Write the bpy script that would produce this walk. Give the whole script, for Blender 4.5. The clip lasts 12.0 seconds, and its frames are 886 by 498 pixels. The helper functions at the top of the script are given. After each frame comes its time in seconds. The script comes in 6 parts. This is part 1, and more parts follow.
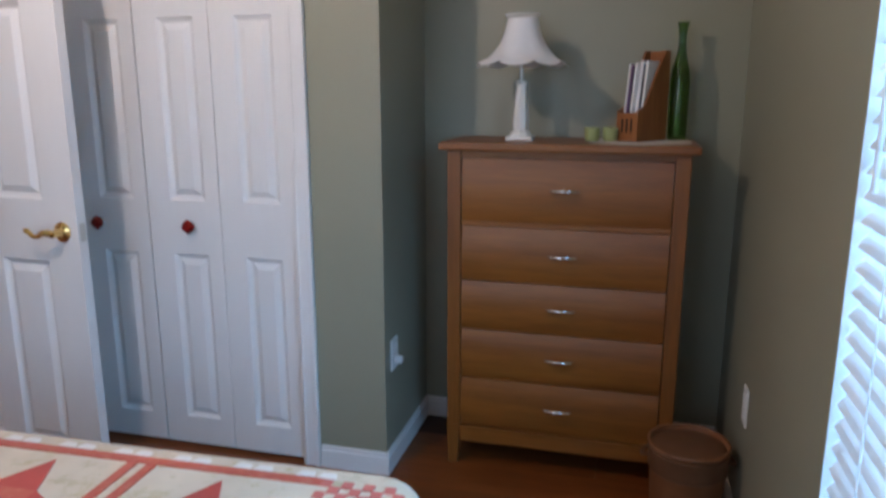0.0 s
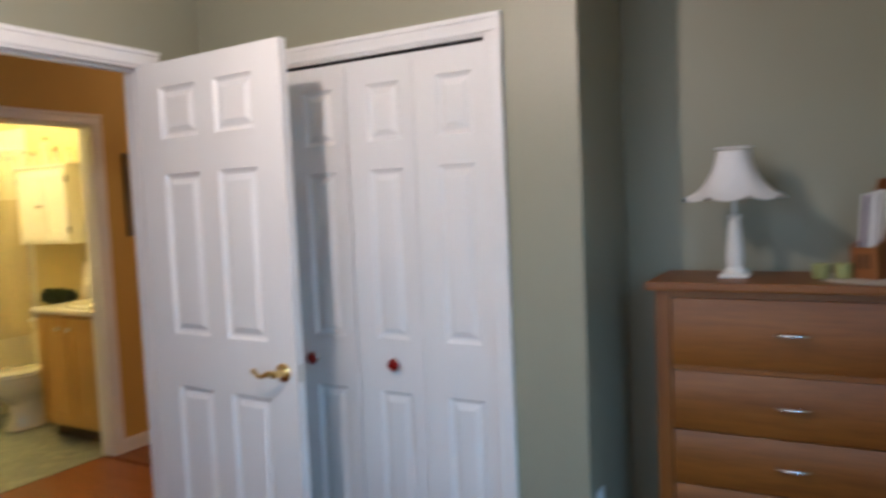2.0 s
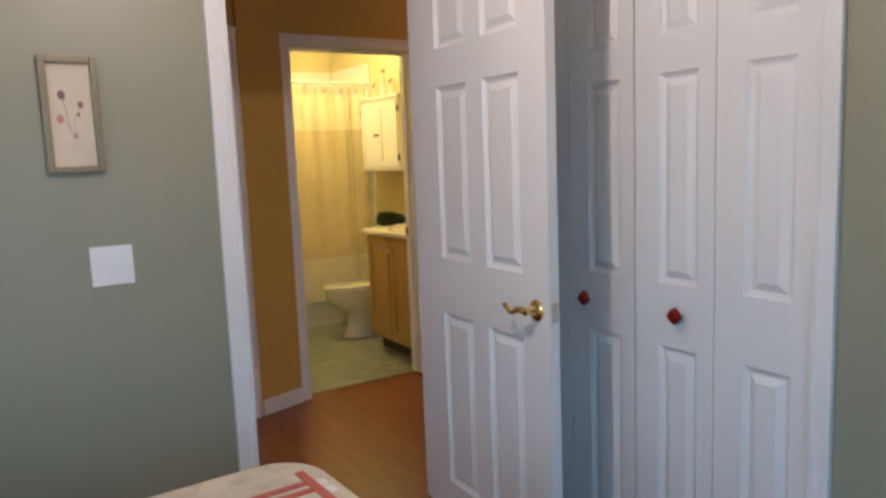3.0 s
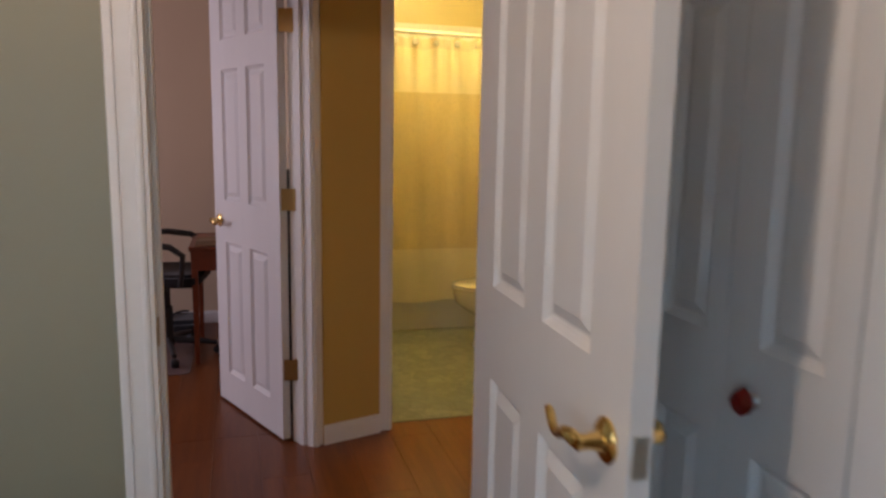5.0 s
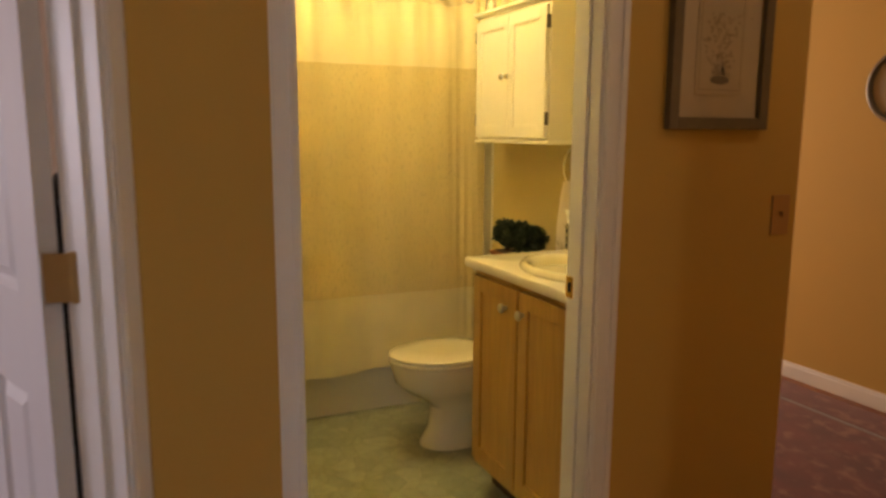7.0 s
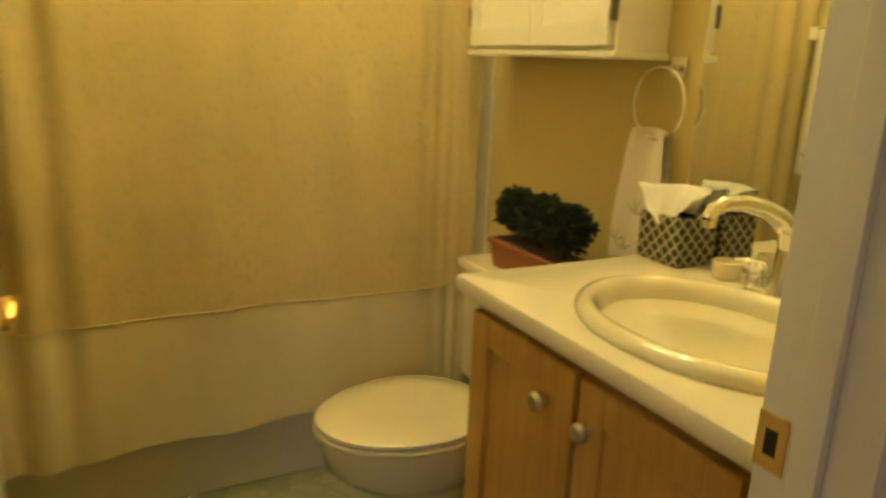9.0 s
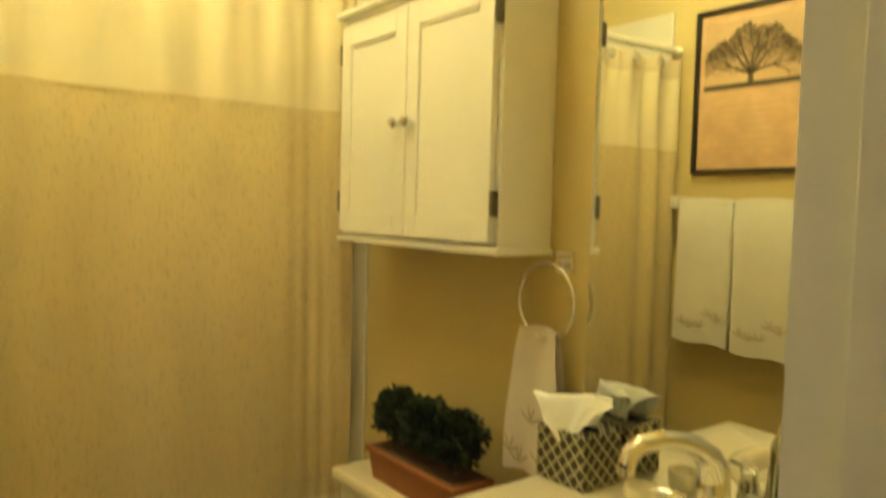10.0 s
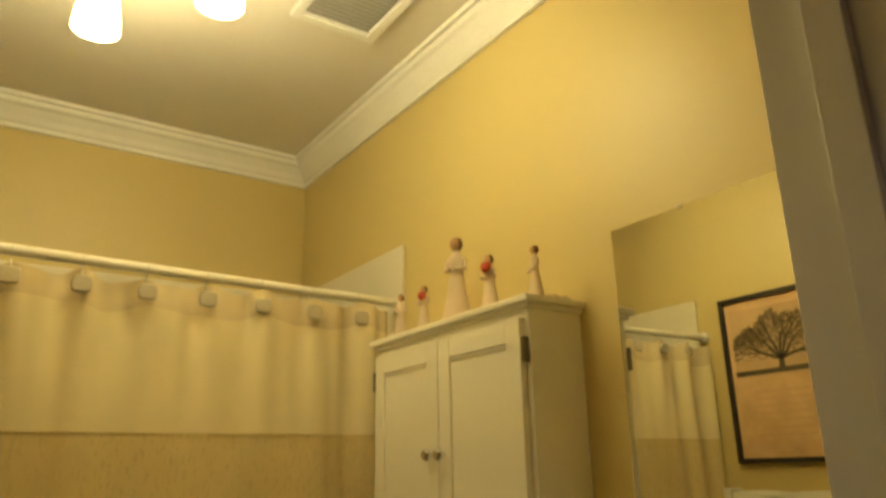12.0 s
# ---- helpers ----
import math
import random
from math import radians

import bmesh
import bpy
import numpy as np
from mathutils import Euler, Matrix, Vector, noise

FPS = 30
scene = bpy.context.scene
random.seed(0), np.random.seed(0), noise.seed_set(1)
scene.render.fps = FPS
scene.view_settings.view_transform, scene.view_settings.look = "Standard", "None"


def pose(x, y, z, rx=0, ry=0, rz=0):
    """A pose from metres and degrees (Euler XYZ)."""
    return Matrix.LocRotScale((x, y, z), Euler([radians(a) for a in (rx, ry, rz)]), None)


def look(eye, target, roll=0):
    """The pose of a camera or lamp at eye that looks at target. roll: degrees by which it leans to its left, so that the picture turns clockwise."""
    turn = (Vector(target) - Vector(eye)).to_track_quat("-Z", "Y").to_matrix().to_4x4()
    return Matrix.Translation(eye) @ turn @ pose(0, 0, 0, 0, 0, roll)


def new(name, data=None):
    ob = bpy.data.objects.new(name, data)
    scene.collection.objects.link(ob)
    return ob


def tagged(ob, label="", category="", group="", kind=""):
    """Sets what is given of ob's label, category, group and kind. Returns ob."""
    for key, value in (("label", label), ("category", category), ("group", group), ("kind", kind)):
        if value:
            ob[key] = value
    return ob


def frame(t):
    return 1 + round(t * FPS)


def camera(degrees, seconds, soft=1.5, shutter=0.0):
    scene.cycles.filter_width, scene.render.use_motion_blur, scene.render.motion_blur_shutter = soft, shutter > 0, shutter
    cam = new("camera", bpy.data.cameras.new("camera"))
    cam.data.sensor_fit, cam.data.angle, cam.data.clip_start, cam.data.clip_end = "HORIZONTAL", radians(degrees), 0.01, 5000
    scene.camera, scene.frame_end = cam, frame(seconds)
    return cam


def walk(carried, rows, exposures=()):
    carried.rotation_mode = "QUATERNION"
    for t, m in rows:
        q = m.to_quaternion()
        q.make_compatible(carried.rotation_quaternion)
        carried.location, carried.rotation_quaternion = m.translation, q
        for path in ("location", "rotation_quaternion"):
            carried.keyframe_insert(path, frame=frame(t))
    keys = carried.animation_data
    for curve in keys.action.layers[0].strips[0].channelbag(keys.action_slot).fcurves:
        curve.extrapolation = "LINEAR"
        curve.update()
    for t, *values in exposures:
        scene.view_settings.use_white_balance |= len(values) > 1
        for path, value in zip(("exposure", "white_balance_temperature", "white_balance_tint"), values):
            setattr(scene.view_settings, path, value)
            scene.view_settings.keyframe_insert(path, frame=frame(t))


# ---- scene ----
cam = camera(63.1, 12.0, 2.7, 0.5)
PATH = [
    (0, (0.818, 1.303, 1.375), (0.322, 3.192, 0.944), -0.0),
    (0.5, (0.829, 1.299, 1.42), (0.303, 3.213, 1.174), 0.8),
    (1, (0.812, 1.283, 1.481), (0.272, 3.207, 1.393), -0.3),
    (1.5, (0.787, 1.29, 1.508), (0.149, 3.184, 1.427), -1.4),
    (2, (0.751, 1.34, 1.497), (-0.228, 3.079, 1.361), -2.5),
    (2.5, (0.742, 1.541, 1.445), (-0.669, 2.946, 1.262), -2.3),
    (3, (0.696, 1.815, 1.401), (-0.972, 2.888, 1.143), -2.2),
    (3.5, (0.549, 2.118, 1.382), (-1.185, 3.072, 1.096), 1.9),
    (3.6, (0.541, 2.186, 1.382), (-1.234, 3.063, 1.098), 2.1),
    (3.7, (0.501, 2.235, 1.367), (-1.302, 3.052, 1.085), 0.8),
    (4.2, (0.466, 2.525, 1.352), (-1.388, 3.238, 1.065), 1.0),
    (4.7, (0.160, 2.668, 1.342), (-1.722, 3.268, 1.045), 1.1),
    (5.3, (-0.346, 2.765, 1.329), (-2.256, 3.269, 1.022), 1.2),
    (5.5, (-0.515, 2.797, 1.32), (-2.418, 3.327, 1.006), 2.3),
    (6, (-0.929, 2.811, 1.325), (-2.798, 3.421, 0.959), 2.2),
    (6.5, (-1.328, 2.871, 1.326), (-3.117, 3.664, 0.913), 0.3),
    (7.1, (-1.771, 3.043, 1.344), (-3.57, 3.86, 1.03), 0.4),
    (8.8, (-2.796, 3.499, 1.29), (-4.564, 4.308, 0.825), 1.4),
    (9, (-2.906, 3.539, 1.276), (-4.621, 4.437, 0.774), 2.4),
    (9.5, (-3.054, 3.58, 1.321), (-4.581, 4.798, 0.893), 2.4),
    (10, (-3.092, 3.647, 1.385), (-4.683, 4.853, 1.275), 1.6),
    (10.5, (-3.088, 3.649, 1.432), (-4.681, 4.857, 1.499), 1.1),
    (11, (-3.075, 3.639, 1.476), (-4.676, 4.809, 1.74), 1.0),
    (11.5, (-3.075, 3.642, 1.509), (-4.676, 4.751, 1.965), 0.4),
    (12, (-3.063, 3.632, 1.538), (-4.639, 4.712, 2.13), -1.2),
]
EXPOSURES = [(0.0, 0.14, 5600, 20), (1.0, 0.32, 5650, 19), (2.0, 0.2, 5700, 18), (2.6, 0.02, 5750, 18), (3.5, -0.08, 6000, 18), (5.5, -0.43, 6900, 22), (6.5, -0.28, 7150, 22), (7.2, -0.2, 7000, 17), (9.0, -0.34, 6750, 10), (9.5, -0.4, 6200, 9), (10.5, -0.7, 5980, 8), (11.0, -1.04, 6150, 9), (11.5, -1.32, 6350, 12), (12.0, -1.66, 6500, 17)]
walk(cam, [(t, look(eye, target, roll)) for t, eye, target, roll in PATH], EXPOSURES)

# ---- lights and exposure ----
world = bpy.data.worlds.new("world")
scene.world = world
world.use_nodes = True
wn = world.node_tree.nodes
sky = wn.new("ShaderNodeTexSky")
sky.sky_type, sky.sun_disc = "NISHITA", False
sky.sun_elevation, sky.sun_rotation = radians(40), radians(200)
world.node_tree.links.new(sky.outputs[0], wn["Background"].inputs[0])
wn["Background"].inputs[1].default_value = 0.1


def area_lamp(name, m, sx, sy, power, colour):
    d = bpy.data.lights.new(name, "AREA")
    d.shape, d.size, d.size_y, d.energy, d.color = "RECTANGLE", sx, sy, power, colour
    ob = new(name, d)
    ob.matrix_world = m
    return ob


def point_lamp(name, place, power, colour, radius):
    d = bpy.data.lights.new(name, "POINT")
    d.energy, d.color, d.shadow_soft_size = power, colour, radius
    ob = new(name, d)
    ob.location = place
    return ob


DAY, WARM, BULB = (0.62, 0.83, 1.0), (1.0, 0.80, 0.58), (1.0, 0.86, 0.355)
CEIL = 2.74
area_lamp("window_daylight_bedroom", look((1.55, 1.9, 1.4), (0, 1.9, 1.2)), 1.9, 1.8, 86, (0.33, 0.70, 1.0))
BATH_W = 7.0
# Added fill lamp behind the camera; no south window is known.
area_lamp("bedroom_south_fill", look((-0.3, 0.36, 1.5), (-0.3, 3, 1.4)), 1.3, 1.2, 9, DAY)
# Added cool lamp for office daylight; its window is unseen, its place assumed.
area_lamp("unseen_office_daylight", look((-4.1, -0.44, 1.5), (-4.1, 2, 1.2)), 1.5, 1.3, 46, (0.82, 0.80, 1.0))
# Added warm fill before the solid west wall; no window stands there.
area_lamp("living_room_fill", look((-6.9, 5.65, 1.5), (-3, 5.65, 1.2)), 1.2, 1.3, 70, (1.0, 0.86, 0.74))
point_lamp("bedroom_bulb", (-0.505, 2.28, 2.28), 37, (1.0, 0.80, 0.61), 0.035)
# Added unseen fill to brighten the hall walls; it belongs to no fixture.
point_lamp("hall_fill", (-2.45, 4.9, 2.56), 5.5, WARM, 0.09)

# ---- materials ----


def ramp(nt, fac, stops):
    r = nt.nodes.new("ShaderNodeValToRGB")
    el = r.color_ramp.elements
    while len(el) < len(stops):
        el.new(0.5)
    for e, (p, c) in zip(el, stops):
        e.position, e.color = p, (*c, 1)
    nt.links.new(fac, r.inputs[0])
    return r.outputs[0]


def tone(c, k):
    return tuple(min(1.0, max(0.0, v * k)) for v in c)


def base_mat(name, rough, metal=0.0):
    m = bpy.data.materials.new(name)
    m.use_nodes = True
    nt = m.node_tree
    b = nt.nodes["Principled BSDF"]
    b.inputs["Roughness"].default_value, b.inputs["Metallic"].default_value = rough, metal
    return m, nt, b


def coords(nt, scale=(1, 1, 1)):
    tc = nt.nodes.new("ShaderNodeTexCoord")
    mp = nt.nodes.new("ShaderNodeMapping")
    mp.inputs["Scale"].default_value = scale
    nt.links.new(tc.outputs["Object"], mp.inputs[0])
    return mp.outputs[0]


def noise_node(nt, vec, scale, detail=4.0, rough=0.55):
    n = nt.nodes.new("ShaderNodeTexNoise")
    n.inputs["Scale"].default_value, n.inputs["Detail"].default_value, n.inputs["Roughness"].default_value = scale, detail, rough
    nt.links.new(vec, n.inputs["Vector"])
    return n.outputs[0]


def bump(nt, b, height, strength, distance=0.002):
    bp = nt.nodes.new("ShaderNodeBump")
    bp.inputs["Strength"].default_value, bp.inputs["Distance"].default_value = strength, distance
    nt.links.new(height, bp.inputs["Height"])
    nt.links.new(bp.outputs[0], b.inputs["Normal"])


def mix(nt, fac, a, c, kind="MIX"):
    x = nt.nodes.new("ShaderNodeMix")
    x.data_type, x.blend_type = "RGBA", kind
    for sock, v in ((x.inputs[0], fac), (x.inputs[6], a), (x.inputs[7], c)):
        if isinstance(v, (int, float)):
            sock.default_value = v
        elif isinstance(v, tuple):
            sock.default_value = (*v, 1)
        else:
            nt.links.new(v, sock)
    return x.outputs[2]


def plain(name, c, rough=0.5, metal=0.0, fine=60.0, coarse=2.5, vary=0.10, relief=0.12, depth=0.001, scale=(1, 1, 1)):
    """Two scales of noise over one colour, the fine one also as relief and gloss."""
    m, nt, b = base_mat(name, rough, metal)
    v = coords(nt, scale)
    big, small = noise_node(nt, v, coarse), noise_node(nt, v, fine, 3)
    col = ramp(nt, big, [(0.3, tone(c, 1 - vary)), (0.7, tone(c, 1 + vary))])
    grain = ramp(nt, small, [(0.3, (1 - vary * 0.6,) * 3), (0.7, (1, 1, 1))])
    nt.links.new(mix(nt, 1.0, col, grain, "MULTIPLY"), b.inputs["Base Color"])
    rr = nt.nodes.new("ShaderNodeMapRange")
    rr.inputs[3].default_value, rr.inputs[4].default_value = max(0.02, rough * 0.85), min(1, rough * 1.15)
    nt.links.new(big, rr.inputs[0])
    nt.links.new(rr.outputs[0], b.inputs["Roughness"])
    if relief:
        bump(nt, b, small, relief, depth)
    return m


def wood(name, dark, light, axis=0, rough=0.35, scale=1.0, pieces=False):
    """Long streaks along one axis, with pores and a slow drift of tone."""
    m, nt, b = base_mat(name, rough)
    s = [9.0 * scale] * 3
    s[axis] = 0.7 * scale
    v = coords(nt, tuple(s))
    if pieces:
        info = nt.nodes.new("ShaderNodeObjectInfo")
        off = nt.nodes.new("ShaderNodeVectorMath")
        off.operation = "MULTIPLY_ADD"
        nt.links.new(info.outputs["Random"], off.inputs[0])
        off.inputs[1].default_value = (37, 11, 23)
        nt.links.new(v, off.inputs[2])
        v = off.outputs[0]
    streak, pore = noise_node(nt, v, 2.2, 6, 0.62), noise_node(nt, v, 14.0, 3)
    col = ramp(nt, streak, [(0.28, dark), (0.5, tuple((a + c) / 2 for a, c in zip(dark, light))), (0.74, light)])
    col = mix(nt, 1.0, col, ramp(nt, pore, [(0.35, (0.86,) * 3), (0.6, (1, 1, 1))]), "MULTIPLY")
    if pieces:
        col = mix(nt, 1.0, col, ramp(nt, info.outputs["Random"], [(0.0, (0.86,) * 3), (1.0, (1.0,) * 3)]), "MULTIPLY")
    nt.links.new(col, b.inputs["Base Color"])
    bump(nt, b, pore, 0.08, 0.001)
    return m


def cloth(name, c, rough=0.9, weave=900.0, vary=0.08, blotch=None, scale=(1, 1, 1)):
    m, nt, b = base_mat(name, rough)
    v = coords(nt, scale)
    big = noise_node(nt, v, 5.0, 5)
    col = ramp(nt, big, [(0.3, tone(c, 1 - vary)), (0.7, tone(c, 1 + vary))])
    if blotch:
        sp = noise_node(nt, v, blotch[0], 5, 0.7)
        col = mix(nt, ramp(nt, sp, [(0.52, (0, 0, 0)), (0.64, (1, 1, 1))]), col, blotch[1])
    nt.links.new(col, b.inputs["Base Color"])
    b.inputs["Sheen Weight"].default_value = 0.2
    w = nt.nodes.new("ShaderNodeTexNoise")
    w.inputs["Scale"].default_value = weave
    nt.links.new(v, w.inputs["Vector"])
    bump(nt, b, w.outputs[0], 0.25, 0.001)
    return m


def glow(name, c, strength):
    m, nt, b = base_mat(name, 0.4)
    b.inputs["Base Color"].default_value = (*c, 1)
    b.inputs["Emission Color"].default_value = (*c, 1)
    b.inputs["Emission Strength"].default_value = strength
    return m


def glass(name, c, rough=0.03, ior=1.45):
    m, nt, b = base_mat(name, rough)
    b.inputs["Base Color"].default_value = (*c, 1)
    b.inputs["Transmission Weight"].default_value = 1.0
    b.inputs["IOR"].default_value = ior
    return m


def vinyl_stone(name):
    """Sheet vinyl printed with mottled green-grey stones."""
    m, nt, b = base_mat(name, 0.38)
    v = coords(nt)
    vo = nt.nodes.new("ShaderNodeTexVoronoi")
    vo.inputs["Scale"].default_value = 11.0
    nt.links.new(v, vo.inputs["Vector"])
    sep = nt.nodes.new("ShaderNodeSeparateColor")
    nt.links.new(vo.outputs["Color"], sep.inputs[0])
    stone = ramp(nt, sep.outputs[0], [(0.0, (0.215, 0.225, 0.17)), (0.5, (0.255, 0.258, 0.193)), (1.0, (0.305, 0.295, 0.218))])
    clouds = ramp(nt, noise_node(nt, v, 18.0, 6, 0.7), [(0.3, (0.72, 0.74, 0.70)), (0.7, (1.1, 1.08, 1.0))])
    col = mix(nt, 1.0, stone, clouds, "MULTIPLY")
    ed = nt.nodes.new("ShaderNodeTexVoronoi")
    ed.feature = "DISTANCE_TO_EDGE"
    ed.inputs["Scale"].default_value = 11.0
    nt.links.new(v, ed.inputs["Vector"])
    line = ramp(nt, ed.outputs["Distance"], [(0.0, (0.8, 0.8, 0.78)), (0.05, (1, 1, 1))])
    nt.links.new(mix(nt, 1.0, col, line, "MULTIPLY"), b.inputs["Base Color"])
    bump(nt, b, noise_node(nt, v, 60.0, 3), 0.12, 0.001)
    return m


SAGE = plain("sage_wall_paint", (0.297, 0.290, 0.208), 0.42, fine=180, coarse=1.2, vary=0.03, relief=0.10)
ORANGE = plain("ochre_wall_paint", (0.54, 0.350, 0.090), 0.8, fine=180, coarse=1.2, vary=0.03, relief=0.10)
BATHPAINT = plain("honey_wall_paint", (0.57, 0.456, 0.19), 0.45, fine=180, coarse=1.2, vary=0.03, relief=0.10)
PEACH = plain("peach_wall_paint", (0.64, 0.50, 0.35), 0.55, fine=180, coarse=1.2, vary=0.03, relief=0.10)
CEILPAINT = plain("ceiling_paint", (0.76, 0.72, 0.66), 0.8, fine=120, coarse=1.5, vary=0.03, relief=0.2)
WHITE = plain("white_door_paint", (0.80, 0.79, 0.77), 0.32, fine=40, coarse=3, vary=0.03, relief=0.06, scale=(1, 1, 0.15))
TRIM = plain("white_trim_paint", (0.80, 0.79, 0.77), 0.35, fine=60, coarse=3, vary=0.04, relief=0.05)
MELA = plain("cream_cabinet_paint", (0.83, 0.79, 0.67), 0.35, fine=60, coarse=3, vary=0.03, relief=0.05)
LAMINATE = wood("cherry_laminate", (0.150, 0.036, 0.007), (0.245, 0.068, 0.013), 0, 0.32, 1.0, True)
UNDERLAY = plain("dark_floor_joint", (0.05, 0.018, 0.009), 0.6)
CHERRY = wood("honey_cherry_veneer", (0.175, 0.054, 0.007), (0.295, 0.104, 0.013), 0, 0.42)
CHERRYV = wood("honey_cherry_upright", (0.165, 0.052, 0.007), (0.270, 0.098, 0.014), 2, 0.42)
MAPLE = wood("maple_vanity_wood", (0.46, 0.255, 0.062), (0.545, 0.325, 0.088), 2, 0.38, 0.55)
DESKWOOD = wood("red_mahogany_desk", (0.16, 0.035, 0.014), (0.26, 0.06, 0.022), 0, 0.3)
BRASS = plain("polished_brass", (0.83, 0.58, 0.22), 0.2, 1.0, vary=0.05, relief=0.03)
ANTIQUE = plain("satin_brass_hinge", (0.52, 0.34, 0.14), 0.38, 1.0, vary=0.08, relief=0.05)
CHROME = plain("chrome", (0.82, 0.82, 0.82), 0.09, 1.0, vary=0.02, relief=0.0)
NICKEL = plain("brushed_nickel", (0.62, 0.60, 0.55), 0.28, 1.0, vary=0.05, relief=0.05)
PORCELAIN = plain("cream_porcelain", (0.76, 0.69, 0.50), 0.10, fine=20, vary=0.02, relief=0.0)
pb = PORCELAIN.node_tree.nodes["Principled BSDF"]
pb.inputs["Coat Weight"].default_value, pb.inputs["Coat Roughness"].default_value, pb.inputs["Coat IOR"].default_value = 1.0, 0.06, 1.7
COUNTER = plain("cream_cultured_marble", (0.78, 0.71, 0.56), 0.2, fine=14, coarse=4, vary=0.03, relief=0.0)
MIRROR, _, mb = base_mat("mirror_silver", 0.015, 1.0)
mb.inputs["Base Color"].default_value = (0.86, 0.88, 0.84, 1)
VINYL = vinyl_stone("stone_pattern_vinyl")
BLACKP = plain("black_plastic", (0.02, 0.02, 0.022), 0.45, relief=0.1)
PLATE = plain("white_plastic_plate", (0.80, 0.80, 0.78), 0.35, vary=0.02, relief=0.0)
# Near black for wick, clock hands and track; paints shade in gaps and holes.
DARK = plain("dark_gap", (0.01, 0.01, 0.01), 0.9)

# ---- mesh helpers ----


def box_into(bm, a, c, bevel=0.0, m=None):
    """A box from corner a to corner c, with its edges rounded."""
    lo, hi = [min(p, q) for p, q in zip(a, c)], [max(p, q) for p, q in zip(a, c)]
    t = Matrix.LocRotScale([(p + q) / 2 for p, q in zip(lo, hi)], None, [q - p for p, q in zip(lo, hi)])
    made = bmesh.ops.create_cube(bm, size=1.0, matrix=t)["verts"]
    if bevel:
        edges = list({e for v in made for e in v.link_edges})
        r = bmesh.ops.bevel(bm, geom=edges, offset=bevel, segments=2, affect="EDGES", profile=0.6)
        made = list({v for f in r["faces"] for v in f.verts} | {v for v in made if v.is_valid})
    if m is not None:
        bmesh.ops.transform(bm, matrix=m, verts=made)
    return made


def boxes(*items, bevel=0.0):
    bm = bmesh.new()
    for a, c in items:
        box_into(bm, a, c, bevel)
    return bm


def lathe(profile, n=32, squash=(1, 1), flute=None):
    """Turns (radius, height) pairs about the z axis; flute(angle, height) scales the radius."""
    bm = bmesh.new()
    rings = []
    for r, z in profile:
        ring = []
        for i in range(n):
            a = 2 * math.pi * i / n
            k = flute(a, z) if flute else 1.0
            ring.append(bm.verts.new((r * k * math.cos(a) * squash[0], r * k * math.sin(a) * squash[1], z)))
        rings.append(ring)
    for p, q in zip(rings, rings[1:]):
        for i in range(n):
            bm.faces.new((p[i], p[(i + 1) % n], q[(i + 1) % n], q[i]))
    if profile[0][0] > 1e-4:
        bm.faces.new(rings[0][::-1])
    if profile[-1][0] > 1e-4:
        bm.faces.new(rings[-1])
    bmesh.ops.remove_doubles(bm, verts=bm.verts, dist=1e-5)
    bmesh.ops.recalc_face_normals(bm, faces=bm.faces)
    return bm


def tube(points, r, n=10, closed=False):
    """A round bar along a line of points."""
    bm = bmesh.new()
    pts = [Vector(p) for p in points]
    rings, k = [], len(pts)
    up = None
    for i, p in enumerate(pts):
        a = pts[(i - 1) % k] if closed or i else p
        c = pts[(i + 1) % k] if closed or i < k - 1 else p
        d = (c - a).normalized()
        if up is None:
            up = d.orthogonal().normalized()
        up = (up - d * up.dot(d)).normalized()
        side = d.cross(up)
        rr = r[i] if isinstance(r, (list, tuple)) else r
        rings.append([bm.verts.new(p + (up * math.cos(2 * math.pi * j / n) + side * math.sin(2 * math.pi * j / n)) * rr) for j in range(n)])
    pairs = list(zip(rings, rings[1:])) + ([(rings[-1], rings[0])] if closed else [])
    for p, q in pairs:
        for j in range(n):
            bm.faces.new((p[j], p[(j + 1) % n], q[(j + 1) % n], q[j]))
    if not closed:
        bm.faces.new(rings[0][::-1])
        bm.faces.new(rings[-1])
    bmesh.ops.recalc_face_normals(bm, faces=bm.faces)
    return bm


def prism(poly, z0, z1, bevel=0.0):
    """A flat outline (x, y) raised from z0 to z1."""
    bm = bmesh.new()
    f = bm.faces.new([bm.verts.new((x, y, z0)) for x, y in poly])
    r = bmesh.ops.extrude_face_region(bm, geom=[f])
    bmesh.ops.translate(bm, verts=[v for v in r["geom"] if isinstance(v, bmesh.types.BMVert)], vec=(0, 0, z1 - z0))
    bmesh.ops.recalc_face_normals(bm, faces=bm.faces)
    if bevel:
        bmesh.ops.bevel(bm, geom=[e for e in bm.edges], offset=bevel, segments=2, affect="EDGES")
    return bm


def shift(bm, m):
    bmesh.ops.transform(bm, matrix=m, verts=bm.verts)
    return bm


def add(bm, other, m=None):
    """Joins another bmesh into bm."""
    if m is not None:
        bmesh.ops.transform(other, matrix=m, verts=other.verts)
    me = bpy.data.meshes.new("join")
    other.to_mesh(me)
    other.free()
    bm.from_mesh(me)
    bpy.data.meshes.remove(me)
    return bm


def mesh_of(name, bm, material, smooth=False):
    me = bpy.data.meshes.new(name)
    bm.to_mesh(me)
    bm.free()
    me.materials.append(material)
    if smooth:
        me.polygons.foreach_set("use_smooth", [True] * len(me.polygons))
        me.set_sharp_from_angle(angle=radians(40))
    return me


def part(name, bm, material, parent=None, label="", smooth=False):
    ob = new(name, mesh_of(name, bm, material, smooth))
    if parent is not None:
        ob.parent = parent
    if label:
        ob["label"] = label
    return ob


def thing(name, m, label, category, group="", kind=""):
    ob = new(name)
    ob.matrix_world = m
    return tagged(ob, label, category, group, kind)


